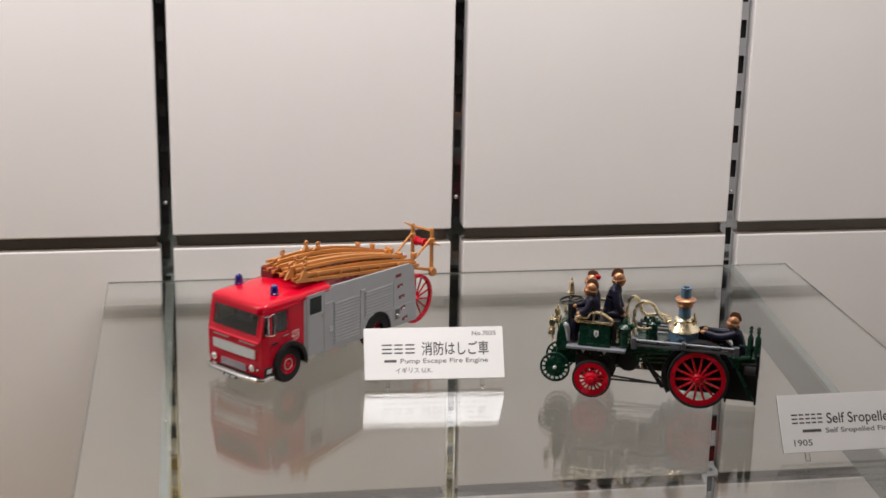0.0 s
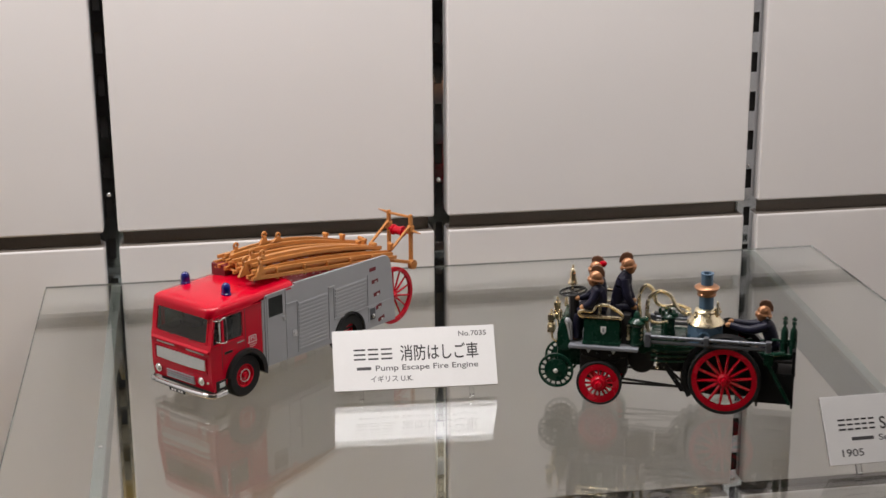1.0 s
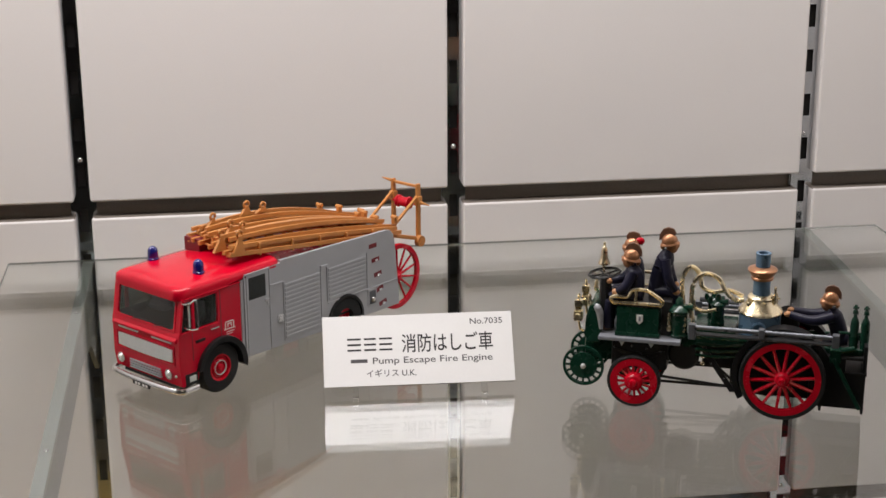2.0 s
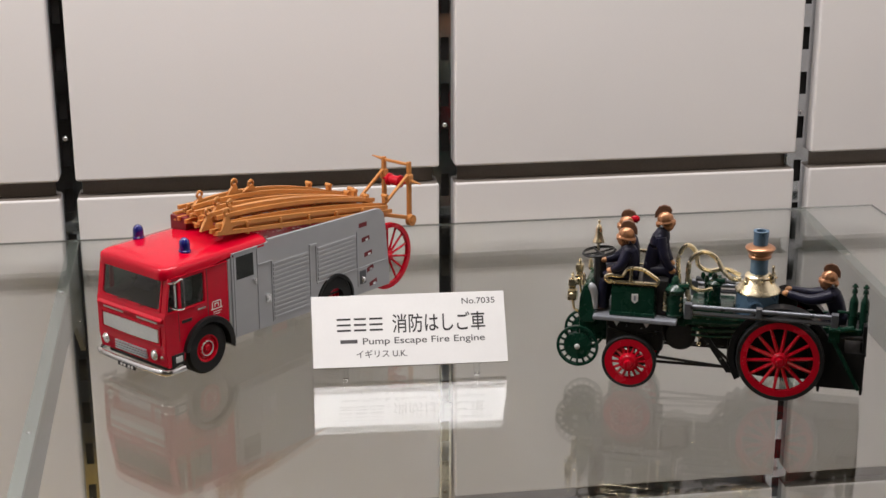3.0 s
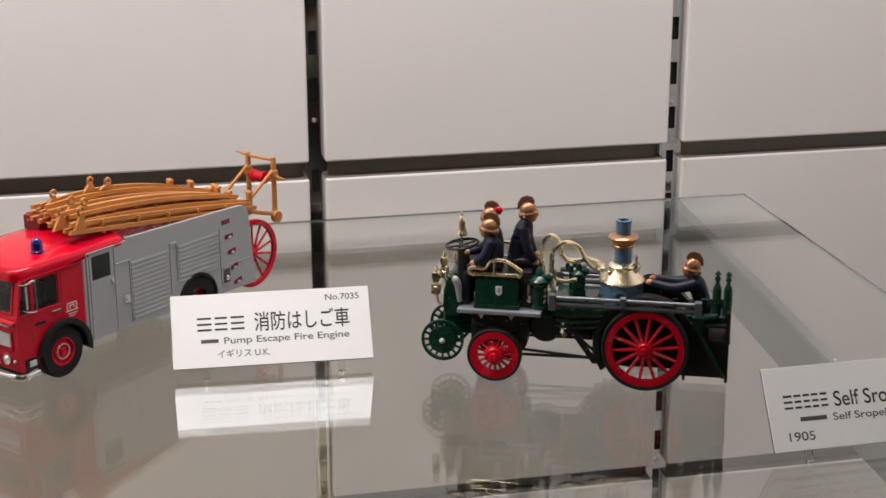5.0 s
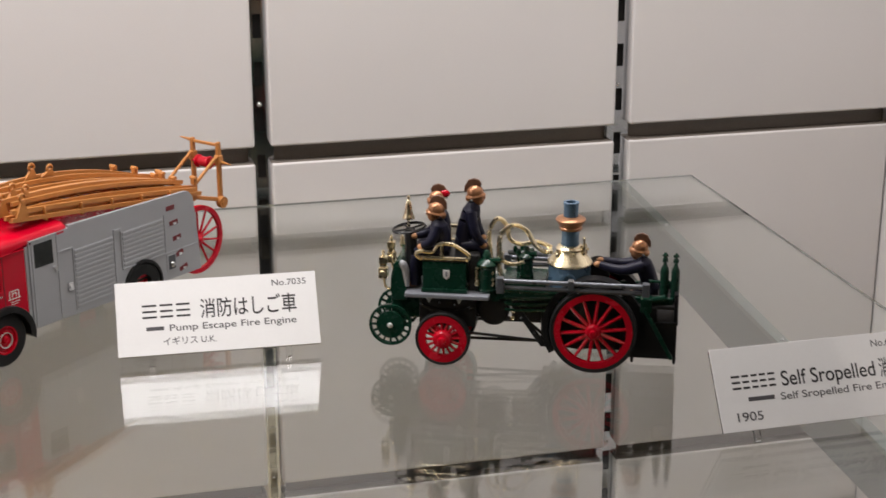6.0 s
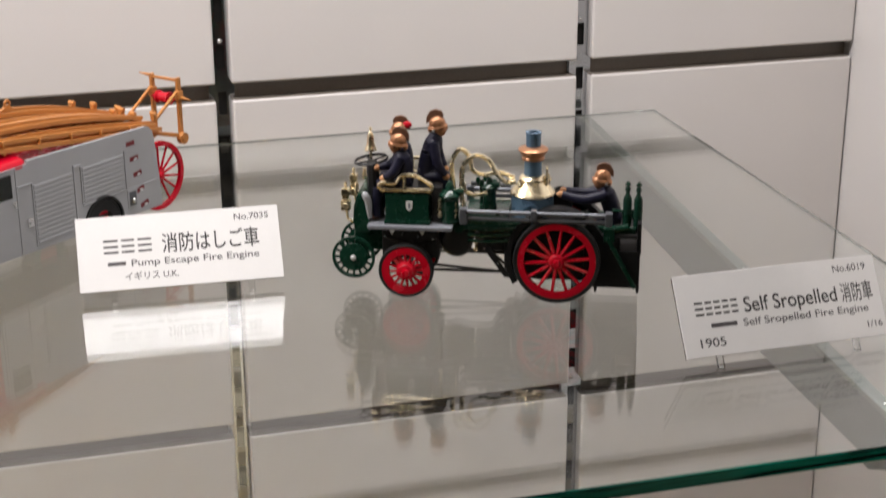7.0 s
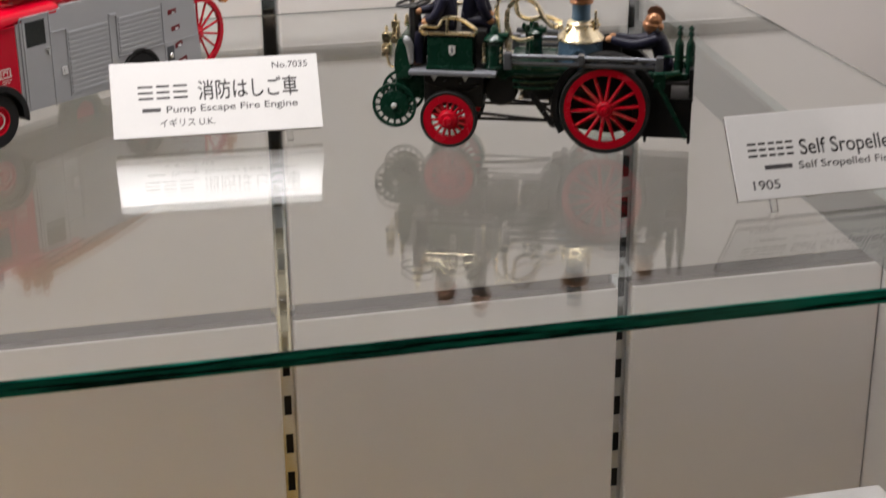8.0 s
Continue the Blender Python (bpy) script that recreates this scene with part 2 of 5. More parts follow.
def tube(points, radius, bm=None, slot=0, sides=8, rounded=True, flat=1.0, turn=0.0):
    """A rod or hose along points; radius may be a list, one for each given point."""
    pts = smooth_path(points) if rounded else [Vector(p) for p in points]
    own = bmesh.new()
    rings, up = [], Vector((0.03, 0.02, 1))
    for i, p in enumerate(pts):
        way = (pts[min(i + 1, len(pts) - 1)] - pts[max(i - 1, 0)]).normalized()
        ref = up if abs(way.dot(up.normalized())) < 0.95 else Vector((1, 0.1, 0))
        side = way.cross(ref).normalized()
        top = side.cross(way)
        if isinstance(radius, (list, tuple)):
            s = i / (len(pts) - 1) * (len(radius) - 1)
            k = min(int(s), len(radius) - 2)
            r = radius[k] + (radius[k + 1] - radius[k]) * (s - k)
        else:
            r = radius
        rings.append([own.verts.new(p + side * r * math.cos(turn + 2 * math.pi * n / sides) + top * r * flat * math.sin(turn + 2 * math.pi * n / sides)) for n in range(sides)])
    for a, b in zip(rings, rings[1:]):
        for n in range(sides):
            own.faces.new((a[n], a[(n + 1) % sides], b[(n + 1) % sides], b[n]))
    own.faces.new(rings[0][::-1])
    own.faces.new(rings[-1])
    return merge(bm, own, slot)


def ball(center, radius, bm=None, slot=0, scale=(1, 1, 1), turn=None, detail=3):
    own = bmesh.new()
    bmesh.ops.create_uvsphere(own, u_segments=6 * detail, v_segments=4 * detail, radius=radius)
    m = Matrix.Translation(center) @ (turn.to_4x4() if turn else Matrix.Identity(4)) @ Matrix.Diagonal((*scale, 1))
    bmesh.ops.transform(own, matrix=m, verts=own.verts)
    return merge(bm, own, slot)


def bar(a, b, wide, high, bm=None, slot=0, bevel=0.0):
    """A straight bar of rectangular section from a to b."""
    a, b = Vector(a), Vector(b)
    own = box(-wide / 2, wide / 2, 0, (b - a).length, -high / 2, high / 2, bevel)
    turn = (b - a).to_track_quat("Y", "Z").to_matrix().to_4x4()
    bmesh.ops.transform(own, matrix=Matrix.Translation(a) @ turn, verts=own.verts)
    return merge(bm, own, slot)


# ---- the case and the room ----
LEFT, RIGHT, PITCH, GAP = -0.8, 0.3614, 0.2, 0.0085
PANEL_T, RECESS_D = 0.009, 0.0115
case = thing("wall_back", "off-white panelled back wall of a display case", "wall", Matrix.Identity(4), kind="structure")
part("backing_board", box(LEFT, RIGHT + 0.02, RECESS_D, 0.035, 0.68, 1.66), RECESS, case, "taupe board behind the joints")
part("wall_right", box(RIGHT, RIGHT + 0.02, -0.6, RECESS_D - 0.0005, 0.68, 1.66), SIDE, None)
tagged(bpy.data.objects["wall_right"], "plain pale side wall of the display case", "wall", kind="structure")
part("wall_left", box(LEFT - 0.02, LEFT - 0.0005, -0.6, 0.035, 0.68, 1.66), SIDE, None)
tagged(bpy.data.objects["wall_left"], "plain pale side wall of the display case", "wall", kind="structure")
part("case_ceiling", box(LEFT, RIGHT + 0.02, -0.6, 0.035, 1.66, 1.69), CASE_TOP, None)
tagged(bpy.data.objects["case_ceiling"], "plain white top of the display case", "ceiling", kind="structure")
part("case_floor", box(LEFT - 0.02, RIGHT + 0.02, -0.6, 0.035, 0.65, 0.68), CASE_FLOOR, None)
tagged(bpy.data.objects["case_floor"], "tan wooden bottom of the display case", "floor", kind="structure")
part("floor", box(-2.5, 2.5, -3.2, 0.3, -0.05, 0.0), ROOM_FLOOR, None)
tagged(bpy.data.objects["floor"], "grey carpeted floor of the room", "floor", kind="structure")
part("ceiling", box(-2.5, 2.5, -3.2, 0.3, 2.6, 2.65), ROOM, None)
tagged(bpy.data.objects["ceiling"], "dark plain ceiling of the room", "ceiling", kind="structure")
for name, dims in (("wall_north", (-2.5, 2.5, 0.3, 0.35)), ("wall_south", (-2.5, 2.5, -3.25, -3.2)), ("wall_east", (2.5, 2.55, -3.2, 0.3)), ("wall_west", (-2.55, -2.5, -3.2, 0.3))):
    part(name, box(*dims, 0.0, 2.6), ROOM, None)
    tagged(bpy.data.objects[name], "dark plain wall of the room", "wall", kind="structure")
part("case_base", box(LEFT - 0.02, RIGHT + 0.02, -0.6, 0.035, 0.0, 0.65), ROOM, None)
tagged(bpy.data.objects["case_base"], "dark plain base under the display case", "base", kind="structure")


def panel_mesh(wide, tall):
    own = box(0, wide, 0, PANEL_T, 0, tall, 0.0015, steps=3)
    for f in own.faces:
        # darker brown on the top and bottom edges, off-white elsewhere
        f.material_index = 1 if abs(f.normal.z) > 0.95 or (f.normal.z > 0.3 and f.calc_center_median().y > 0.004) else 0
    return link_mesh("panel", own, [PANEL, PANEL_EDGE])


GROOVE = 0.0088
GRID_Z = 1.1202
shared = {}
columns = [(k * PITCH, k * PITCH + PITCH - GAP) for k in (-3, -2, -1, 0)] + [(PITCH, RIGHT - 0.0008)]
for x0, x1 in columns:
    for row in range(-3, 4):
        z1 = GRID_Z + row * PITCH
        z0 = max(z1 - PITCH + GROOVE, 0.682)
        z1 = min(z1, 1.658)
        if z1 - z0 < 0.01:
            continue
        size = (round(x1 - x0, 4), round(z1 - z0, 4))
        if size not in shared:
            shared[size] = panel_mesh(*size)
        ob = new("panel", shared[size])
        ob.parent = case
        ob.location = (x0, 0, z0)


# ---- slotted uprights and shelf brackets ----
def upright_mesh():
    """A shallow channel with a row of slots in its face."""
    own = bmesh.new()
    half, slot_w, slot_h, pitch, z0, z1 = 0.0062, 0.0021, 0.0125, 0.025, 0.7045, 1.65
    xs = (-half, -slot_w, slot_w, half)
    n = int((z1 - z0) / pitch)
    for i in range(n):
        a = z0 + i * pitch
        zs = (a, a + (pitch - slot_h) / 2, a + (pitch + slot_h) / 2, a + pitch)
        grid = [[own.verts.new((x, 0, z)) for x in xs] for z in zs]
        for r in range(3):
            for c in range(3):
                if (r, c) != (1, 1):
                    own.faces.new((grid[r][c], grid[r][c + 1], grid[r + 1][c + 1], grid[r + 1][c]))
    bmesh.ops.remove_doubles(own, verts=own.verts, dist=1e-6)
    shell = bmesh.ops.extrude_face_region(own, geom=list(own.faces))
    for v in shell["geom"]:
        if isinstance(v, bmesh.types.BMVert):
            v.co.y += 0.0012
    for s in (-1, 1):
        box(s * half - 0.0006, s * half + 0.0006, 0.0013, 0.0042, z0, z1, 0, own)
    return link_mesh("channel", own, CHROME, smooth=30)


def screw_mesh():
    return link_mesh("screw", lathe([(0, -0.0008), (0.0008, -0.0006), (0.0013, -0.0001), (0.0014, 0.0003)], axis="Y", steps=16), CHROME_TRIM)


channel, screw = upright_mesh(), screw_mesh()
# black strip added behind the slots, gives them their shade
liner = link_mesh("liner", box(-0.0054, 0.0054, 0.0022, 0.0030, 0.69, 1.65), BLACK_MATT)
for x in (-0.6043, -0.4043, -0.2043, -0.0043, 0.1957):
    m = pose(x, 0.008, 0)
    up = thing("slotted_upright", "chromed slotted upright strip set between wall panels", "upright", m, "uprights of the wall")
    for piece in (channel, liner):
        ob = new(piece.name, piece)
        ob.parent = up
    for z in (1.1505, 0.929, 1.33):
        ob = new("screw", screw)
        ob.parent = up
        ob.location = (0, -0.0002, z)

for x, swing in ((-0.2030, 0.4), (0.1957, -4.2)):
    br = thing("shelf_bracket", "polished steel blade bracket under the glass shelf", "bracket", pose(x, 0, 0, rz=swing), "brackets of the shelf")
    own = bmesh.new()
    side = [(0.012, 1.092), (-0.385, 1.092), (-0.388, 1.089), (-0.386, 1.078), (-0.37, 1.070), (-0.25, 1.067), (-0.09, 1.068), (-0.035, 1.058), (0.004, 1.030), (0.012, 1.030)]
    low = [own.verts.new((-0.0012, y, z)) for y, z in side]
    more = bmesh.ops.extrude_face_region(own, geom=[own.faces.new(low)])
    for v in more["geom"]:
        if isinstance(v, bmesh.types.BMVert):
            v.co.x = 0.0012
    bmesh.ops.triangulate(own, faces=[f for f in own.faces if len(f.verts) > 4])
    part("blade", own, SATIN_DARK, br, "brushed grey steel blade")
    # pale strip added for the reflected light along the blade's top
    part("flange", box(-0.0027, 0.0027, -0.3875, 0.004, 1.0918, 1.0942, 0.0005, steps=2), SATIN, br, "pale strip standing in for a reflection along the blade")
    for y in (-0.086, -0.245, -0.375):
        ob = part("pad", lathe([(0, 0.0008), (0.0006, 0.0007), (0.0011, 0.0004), (0.0012, 0)], (0, y, 1.0941), steps=12), CHROME_TRIM, br, "small steel rest pin")

# ---- the glass shelf ----
own = box(-0.244, 0.2355, -0.406, -0.0075, SHELF_Z - 0.005, SHELF_Z, 0.0004, steps=1)
for f in own.faces:
    f.material_index = 0 if abs(f.normal.z) > 0.9 else 1 if f.normal.y < -0.5 else 2
shelf = solid("glass_shelf", own, [GLASS, GLASS_EDGE, GLASS_SIDE], "clear glass shelf with green polished edges on brackets", "shelf", smooth=0)
solid("display_plinth", box(0.03, 0.303, -0.36, -0.12, 0.6805, 0.845, 0.0012), PLINTH, "low white display plinth on the case floor", "plinth")


# ---- wheels ----
def spoked_rim(radius, inner, depth, spokes, hub, rod, y=0.0, dish=0.0):
    """A flat rim with round spokes and a stepped hub; the axle lies along y, the face looks to -y."""
    own = lathe([(inner, y), (radius, y), (radius, y + depth), (inner, y + depth), (inner, y)], axis="Y", steps=40)
    for i in range(spokes):
        a = 2 * math.pi * (i + 0.5) / spokes
        p = Vector((math.cos(a) * hub * 0.7, y + depth * 0.5 - dish, math.sin(a) * hub * 0.7))
        q = Vector((math.cos(a) * (inner + 0.0003), y + depth * 0.5, math.sin(a) * (inner + 0.0003)))
        tube([p, q], [rod, rod * 0.72], own, sides=6, rounded=False)
    lathe([(0, y - dish - hub * 0.75), (hub * 0.35, y - dish - hub * 0.7), (hub * 0.42, y - dish - hub * 0.35), (hub * 0.75, y - dish - hub * 0.3), (hub, y - dish), (hub, y + depth), (0, y + depth)], axis="Y", steps=18, bm=own)
    return own


def tyre(radius, inner, depth, y=0.0, round_off=0.0006):
    r = round_off
    return lathe([(inner, y + 0.0002), (radius - r, y), (radius, y + r), (radius, y + depth - r), (radius - r, y + depth), (inner, y + depth - 0.0002), (inner, y + 0.0002)], axis="Y", steps=44)


def arc(cx, cz, r, a0, a1, steps=14):
    return [(cx + r * math.cos(radians(a0 + (a1 - a0) * i / steps)), cz + r * math.sin(radians(a0 + (a1 - a0) * i / steps))) for i in range(steps + 1)]


# ---- toy fire engine with wheeled escape ladder ----
def fire_engine(m):
    u = MM
    W = 44 * u
    t = thing("toy_fire_engine", "red and silver toy fire engine carrying an ochre ladder", "toy truck", m)
    # chassis
    chassis = prism([(x * u, z * u) for x, z in ((-19, 5.5), (-12, 6.5), (10, 8), (13, 12.4), (108, 12.4), (108, 15), (-19, 15))], 3 * u, W - 3 * u, 0.4 * u)
    box(-0.5 * u, 0.5 * u, 4 * u, W - 4 * u, 9 * u, 11 * u, 0, chassis)
    part("chassis", chassis, BLACK, t, "black underframe")
    # cab
    hole = arc(0.3, 10.6, 12.0, 0, 180, 14)
    outline = [(-20.8, 8), (-21.8, 14), (-21.8, 29.5), (-21.2, 31.2), (-0.7, 31.2), (-0.7, 45), (13, 45), (13, 10.6)] + hole[:] + [(-12.5, 8)]
    cab = part("cab", prism([(x * u, z * u) for x, z in outline], 0.3 * u, W - 0.3 * u, 0.55 * u), RED, t)
    for y0, y1 in ((0.3, 3.8), (40.2, 43.7)):
        part("screen_pillar", prism([(x * u, z * u) for x, z in ((-21.2, 31.0), (-18.8, 44.8), (-17.6, 44.8), (-20.0, 31.0))], y0 * u, y1 * u, 0.2 * u), RED, cab, "slim red window pillar")
    for y0, y1 in ((0.3, 1.1), (42.9, 43.7)):
        part("door_pillar", box(-14.5 * u, -12.6 * u, y0 * u, y1 * u, 31.0 * u, 44.8 * u, 0.15 * u), RED, cab, "slim red window pillar")
    inside = box(-20.6 * u, -0.8 * u, 0.9 * u, W - 0.9 * u, 31.25 * u, 31.5 * u)
    box(-1.4 * u, -0.75 * u, 0.8 * u, W - 0.8 * u, 31.5 * u, 44.6 * u, 0, inside)
    part("cab_lining", inside, BLACK_MATT, cab, "black cab lining")
    for y in (5, 26):
        chair = box(-8 * u, -3 * u, y * u, (y + 12) * u, 31.4 * u, 33.6 * u, 0.6 * u)
        box(-4.4 * u, -2.4 * u, y * u, (y + 12) * u, 32 * u, 39.5 * u, 0.7 * u, chair)
        part("cab_seat", chair, GREY, cab, "grey cab seat")
    rim_wheel = lathe([(3.6 * u, 0), (4.0 * u, -0.4 * u), (4.4 * u, 0), (4.0 * u, 0.4 * u), (3.6 * u, 0)], (0, 0, 0), "Z", 22)
    bmesh.ops.transform(rim_wheel, matrix=Matrix.Translation((-14.5 * u, 33 * u, 35 * u)) @ Matrix.Rotation(radians(-28), 4, "Y"), verts=rim_wheel.verts)
    part("cab_wheel", rim_wheel, BLACK, cab)
    roof = bmesh.new()
    rows = []
    crown = ((0.0, 5.6), (0.15, 4.2), (0.7, 3.1), (2.0, 2.3), (6, 1.3), (13, 0.4), (22, 0.0), (31, 0.4), (38, 1.3), (42, 2.3), (43.3, 3.1), (43.85, 4.2), (44.0, 5.6))
    for x, drop, inset in ((-20.9, 5.2, 4.6), (-20.6, 3.6, 3.0), (-19.6, 2.2, 1.6), (-17.6, 1.4, 0.7), (-14, 0.8, 0.2), (-10, 0.4, 0.0), (0, 0.0, 0.0), (18, 0.0, 0.0), (34, 0.3, 0.2), (35.6, 1.2, 0.6), (36, 2.6, 1.2)):
        row = []
        for y, fall in crown:
            yy = 22 + (y - 22) * (22 - inset) / 22
            down = (fall ** 3 + drop ** 3) ** (1 / 3)
            row.append(roof.verts.new((x * u, yy * u, max(51.7 - down, 44.8) * u)))
        rows.append(row)
    for a, b in zip(rows, rows[1:]):
        for i in range(len(a) - 1):
            roof.faces.new((a[i], a[i + 1], b[i + 1], b[i]))
    rim = [e for e in roof.edges if e.is_boundary]
    more = bmesh.ops.extrude_edge_only(roof, edges=rim)
    low = [v for v in more["geom"] if isinstance(v, bmesh.types.BMVert)]
    for v in low:
        v.co.z = (46.9 if v.co.x > 14 * u else 44.4) * u
    bmesh.ops.contextual_create(roof, geom=[e for e in roof.edges if e.is_boundary])
    part("roof", roof, RED, cab, "rounded red cab roof", smooth=50)
    for y0, y1 in ((-0.25, 0.35), (43.65, 44.25)):
        part("roof_gutter", box(-17.6 * u, 13 * u, y0 * u, y1 * u, 44.5 * u, 45.0 * u, 0.15 * u), RED, cab)
    part("roof_gutter", box(-20.0 * u, -19.0 * u, 3.6 * u, 40.4 * u, 44.5 * u, 45.1 * u, 0.2 * u), RED, cab)
    # windscreen, set in a thin frame, on the raked front
    rake = math.atan2(2.4, 13.8)

    def on_front(y0, y1, s0, s1, out, thick, bevel=0.0, bm=None):
        """A slab on the raked windscreen plane; s runs up the slope from its foot."""
        own = box(-out * u, (thick - out) * u, y0 * u, y1 * u, s0 * u, s1 * u, bevel * u)
        bmesh.ops.transform(own, matrix=Matrix.Translation((-21.2 * u, 0, 31.2 * u)) @ Matrix.Rotation(rake, 4, "Y"), verts=own.verts)
        return merge(bm, own)

    screen = part("windscreen", on_front(4.0, 40.0, 0.6, 13.0, 0.0, 0.4, 0.1), TINTED, cab, "dark tinted windscreen", smooth=0)
    screen.visible_shadow = False
    fr = on_front(3.2, 40.8, 12.9, 13.6, 0.35, 0.8, 0.12)
    for y, s, a in ((4.0, 0.6, 0), (40.0, 0.6, 1), (40.0, 13.0, 2), (4.0, 13.0, 3)):
        ys, ss = (1, -1)[a in (1, 2)], (1, -1)[a > 1]
        on_front(min(y, y + ys * 1.1), max(y, y + ys * 1.1), min(s, s + ss * 0.6), max(s, s + ss * 0.6), 0.3, 0.75, 0.1, fr)
    on_front(3.2, 40.8, 0.0, 0.7, 0.35, 0.8, 0.12, fr)
    on_front(3.2, 4.1, 0.0, 13.6, 0.35, 0.8, 0.12, fr)
    on_front(39.9, 40.8, 0.0, 13.6, 0.35, 0.8, 0.12, fr)
    part("screen_frame", fr, RED, cab)
    wip = bmesh.new()
    for y in (16, 30):
        a = Matrix.Translation((-21.2 * u, 0, 31.2 * u)) @ Matrix.Rotation(rake, 4, "Y")
        tube([a @ Vector((-0.5 * u, y * u, 0.4 * u)), a @ Vector((-0.5 * u, (y - 9) * u, 2.2 * u))], 0.18 * u, wip, sides=5, rounded=False)
    part("wiper", wip, BLACK, cab)
    # cab front: two-part crease, pale radiator plate, lower grille, headlamps, bumper
    trim = box(-22.3 * u, -21.6 * u, 5 * u, 17.5 * u, 26.2 * u, 26.9 * u, 0.15 * u)
    box(-22.3 * u, -21.6 * u, 26.5 * u, 39 * u, 26.2 * u, 26.9 * u, 0.15 * u, trim)
    part("trim_strip", trim, RADIATOR, cab, "thin silver strips")
    part("brow", prism([(x * u, z * u) for x, z in ((-21.7, 26.8), (-22.9, 27.3), (-22.9, 28.2), (-21.7, 29.2))], 1.5 * u, 42.5 * u, 0.2 * u), RED, cab)
    plate = bmesh.new()
    n = 14
    for i in range(n + 1):
        y = 4.6 + (39.4 - 4.6) * i / n
        bow = 0.9 * (1 - ((y - 22) / 17.4) ** 2)
        plate.verts.new(((-22.3 - 0.25 * bow) * u, y * u, (18.4 - bow * 0.4) * u))
        plate.verts.new(((-22.3 - 0.25 * bow) * u, y * u, (23.6 + bow * 0.2) * u))
    plate.verts.ensure_lookup_table()
    for i in range(n):
        plate.faces.new((plate.verts[2 * i], plate.verts[2 * i + 2], plate.verts[2 * i + 3], plate.verts[2 * i + 1]))
    more = bmesh.ops.extrude_face_region(plate, geom=list(plate.faces))
    for v in more["geom"]:
        if isinstance(v, bmesh.types.BMVert):
            v.co.x += 0.9 * u
    part("radiator_plate", plate, RADIATOR, cab, "pale silver radiator plate")
    surround = box(-22.35 * u, -21.6 * u, 3.6 * u, 40.4 * u, 17.0 * u, 17.7 * u, 0.2 * u)
    box(-22.35 * u, -21.6 * u, 3.6 * u, 40.4 * u, 24.3 * u, 25.0 * u, 0.2 * u, surround)
    box(-22.35 * u, -21.6 * u, 3.2 * u, 3.9 * u, 17.0 * u, 25.0 * u, 0.2 * u, surround)
    box(-22.35 * u, -21.6 * u, 40.1 * u, 40.8 * u, 17.0 * u, 25.0 * u, 0.2 * u, surround)
    part("radiator_surround", surround, RED, cab)
    grille = bmesh.new()
    for z in (9.6, 10.7, 11.8, 12.9):
        box(-22.2 * u, -21.0 * u, 13 * u, 33 * u, z * u, (z + 0.55) * u, 0.12 * u, grille)
    part("grille", grille, SILVER, cab, "ribbed lower grille")
    for y in (7.6, 38.6):
        lamp_part = part("headlamp", lathe([(0, -1.7 * u), (1.0 * u, -1.5 * u), (1.65 * u, -0.9 * u), (1.8 * u, 0)], (0, 0, 0), "Y", 18), HEADLAMP, cab, "round clear headlamp")
        lamp_part.matrix_local = Matrix.Translation((-21.4 * u, y * u, 12.6 * u)) @ Matrix.Rotation(radians(-90), 4, "Z")
        ring = part("bezel", lathe([(1.7 * u, -0.9 * u), (2.15 * u, -0.9 * u), (2.2 * u, 0), (1.7 * u, 0), (1.7 * u, -0.9 * u)], (0, 0, 0), "Y", 20), CHROME_TRIM, lamp_part)
    for y in (3.2, 40.9):
        part("side_lamp", ball((-21.8 * u, y * u, 12.5 * u), 0.6 * u, detail=2), HEADLAMP, cab)
    bump = bmesh.new()
    path = [(-13.5, -1.0, 6.6), (-19.0, -1.0, 6.6), (-22.2, 0.2, 6.6), (-23.6, 4, 6.6), (-24.3, 14, 6.6), (-24.4, 22, 6.6), (-24.3, 30, 6.6), (-23.6, 40, 6.6), (-22.2, 43.8, 6.6), (-19.0, 45, 6.6), (-13.5, 45, 6.6)]
    tube([(x * u, y * u, z * u) for x, y, z in path], 0.85 * u, bump, sides=10, flat=1.5)
    part("bumper", bump, CHROME_TRIM, t, "chromed wrap-round bumper")
    plate_ob = part("number_plate", box(-25.2 * u, -24.6 * u, 17 * u, 28 * u, 4.4 * u, 6.2 * u, 0.1 * u), BLACK, t)
    marks = bmesh.new()
    for y in (18.2, 20.2, 23.0, 25.0):
        box(-25.35 * u, -25.15 * u, y * u, (y + 1.3) * u, 4.8 * u, 5.8 * u, 0, marks)
    part("plate_bars", marks, WHITE, plate_ob)
    # cab sides: door seams, windows, handle, badge, mirror, step
    for s in (0, 1):
        face, out = (0.3 * u, -1) if s == 0 else (W - 0.3 * u, 1)

        def slab(x0, x1, z0, z1, proud, bm=None, bevel=0.1):
            y0, y1 = sorted((face + out * proud * u, face - out * 0.2 * u))
            return box(x0 * u, x1 * u, y0, y1, z0 * u, z1 * u, bevel * u, bm)

        def shape(outline, proud, bm=None, bevel=0.1):
            y0, y1 = sorted((face + out * proud * u, face - out * 0.25 * u))
            return prism([(x * u, z * u) for x, z in outline], y0, y1, bevel * u, bm)

        part("quarter_pane", shape(((-19.6, 31.5), (-17.5, 43.2), (-14.4, 43.2), (-14.4, 31.5)), 0.02), TINTED, cab, "dark tinted side pane", smooth=0)
        part("door_pane", shape(((-12.6, 31.5), (-12.6, 43.4), (-0.6, 43.4), (-0.6, 33.5), (-1.6, 31.5)), 0.02), TINTED, cab, "dark tinted door pane", smooth=0)
        seams = slab(-20.2, 0.6, 30.2, 30.9, 0.32)
        slab(-18.3, 0.6, 43.6, 44.2, 0.32, seams)
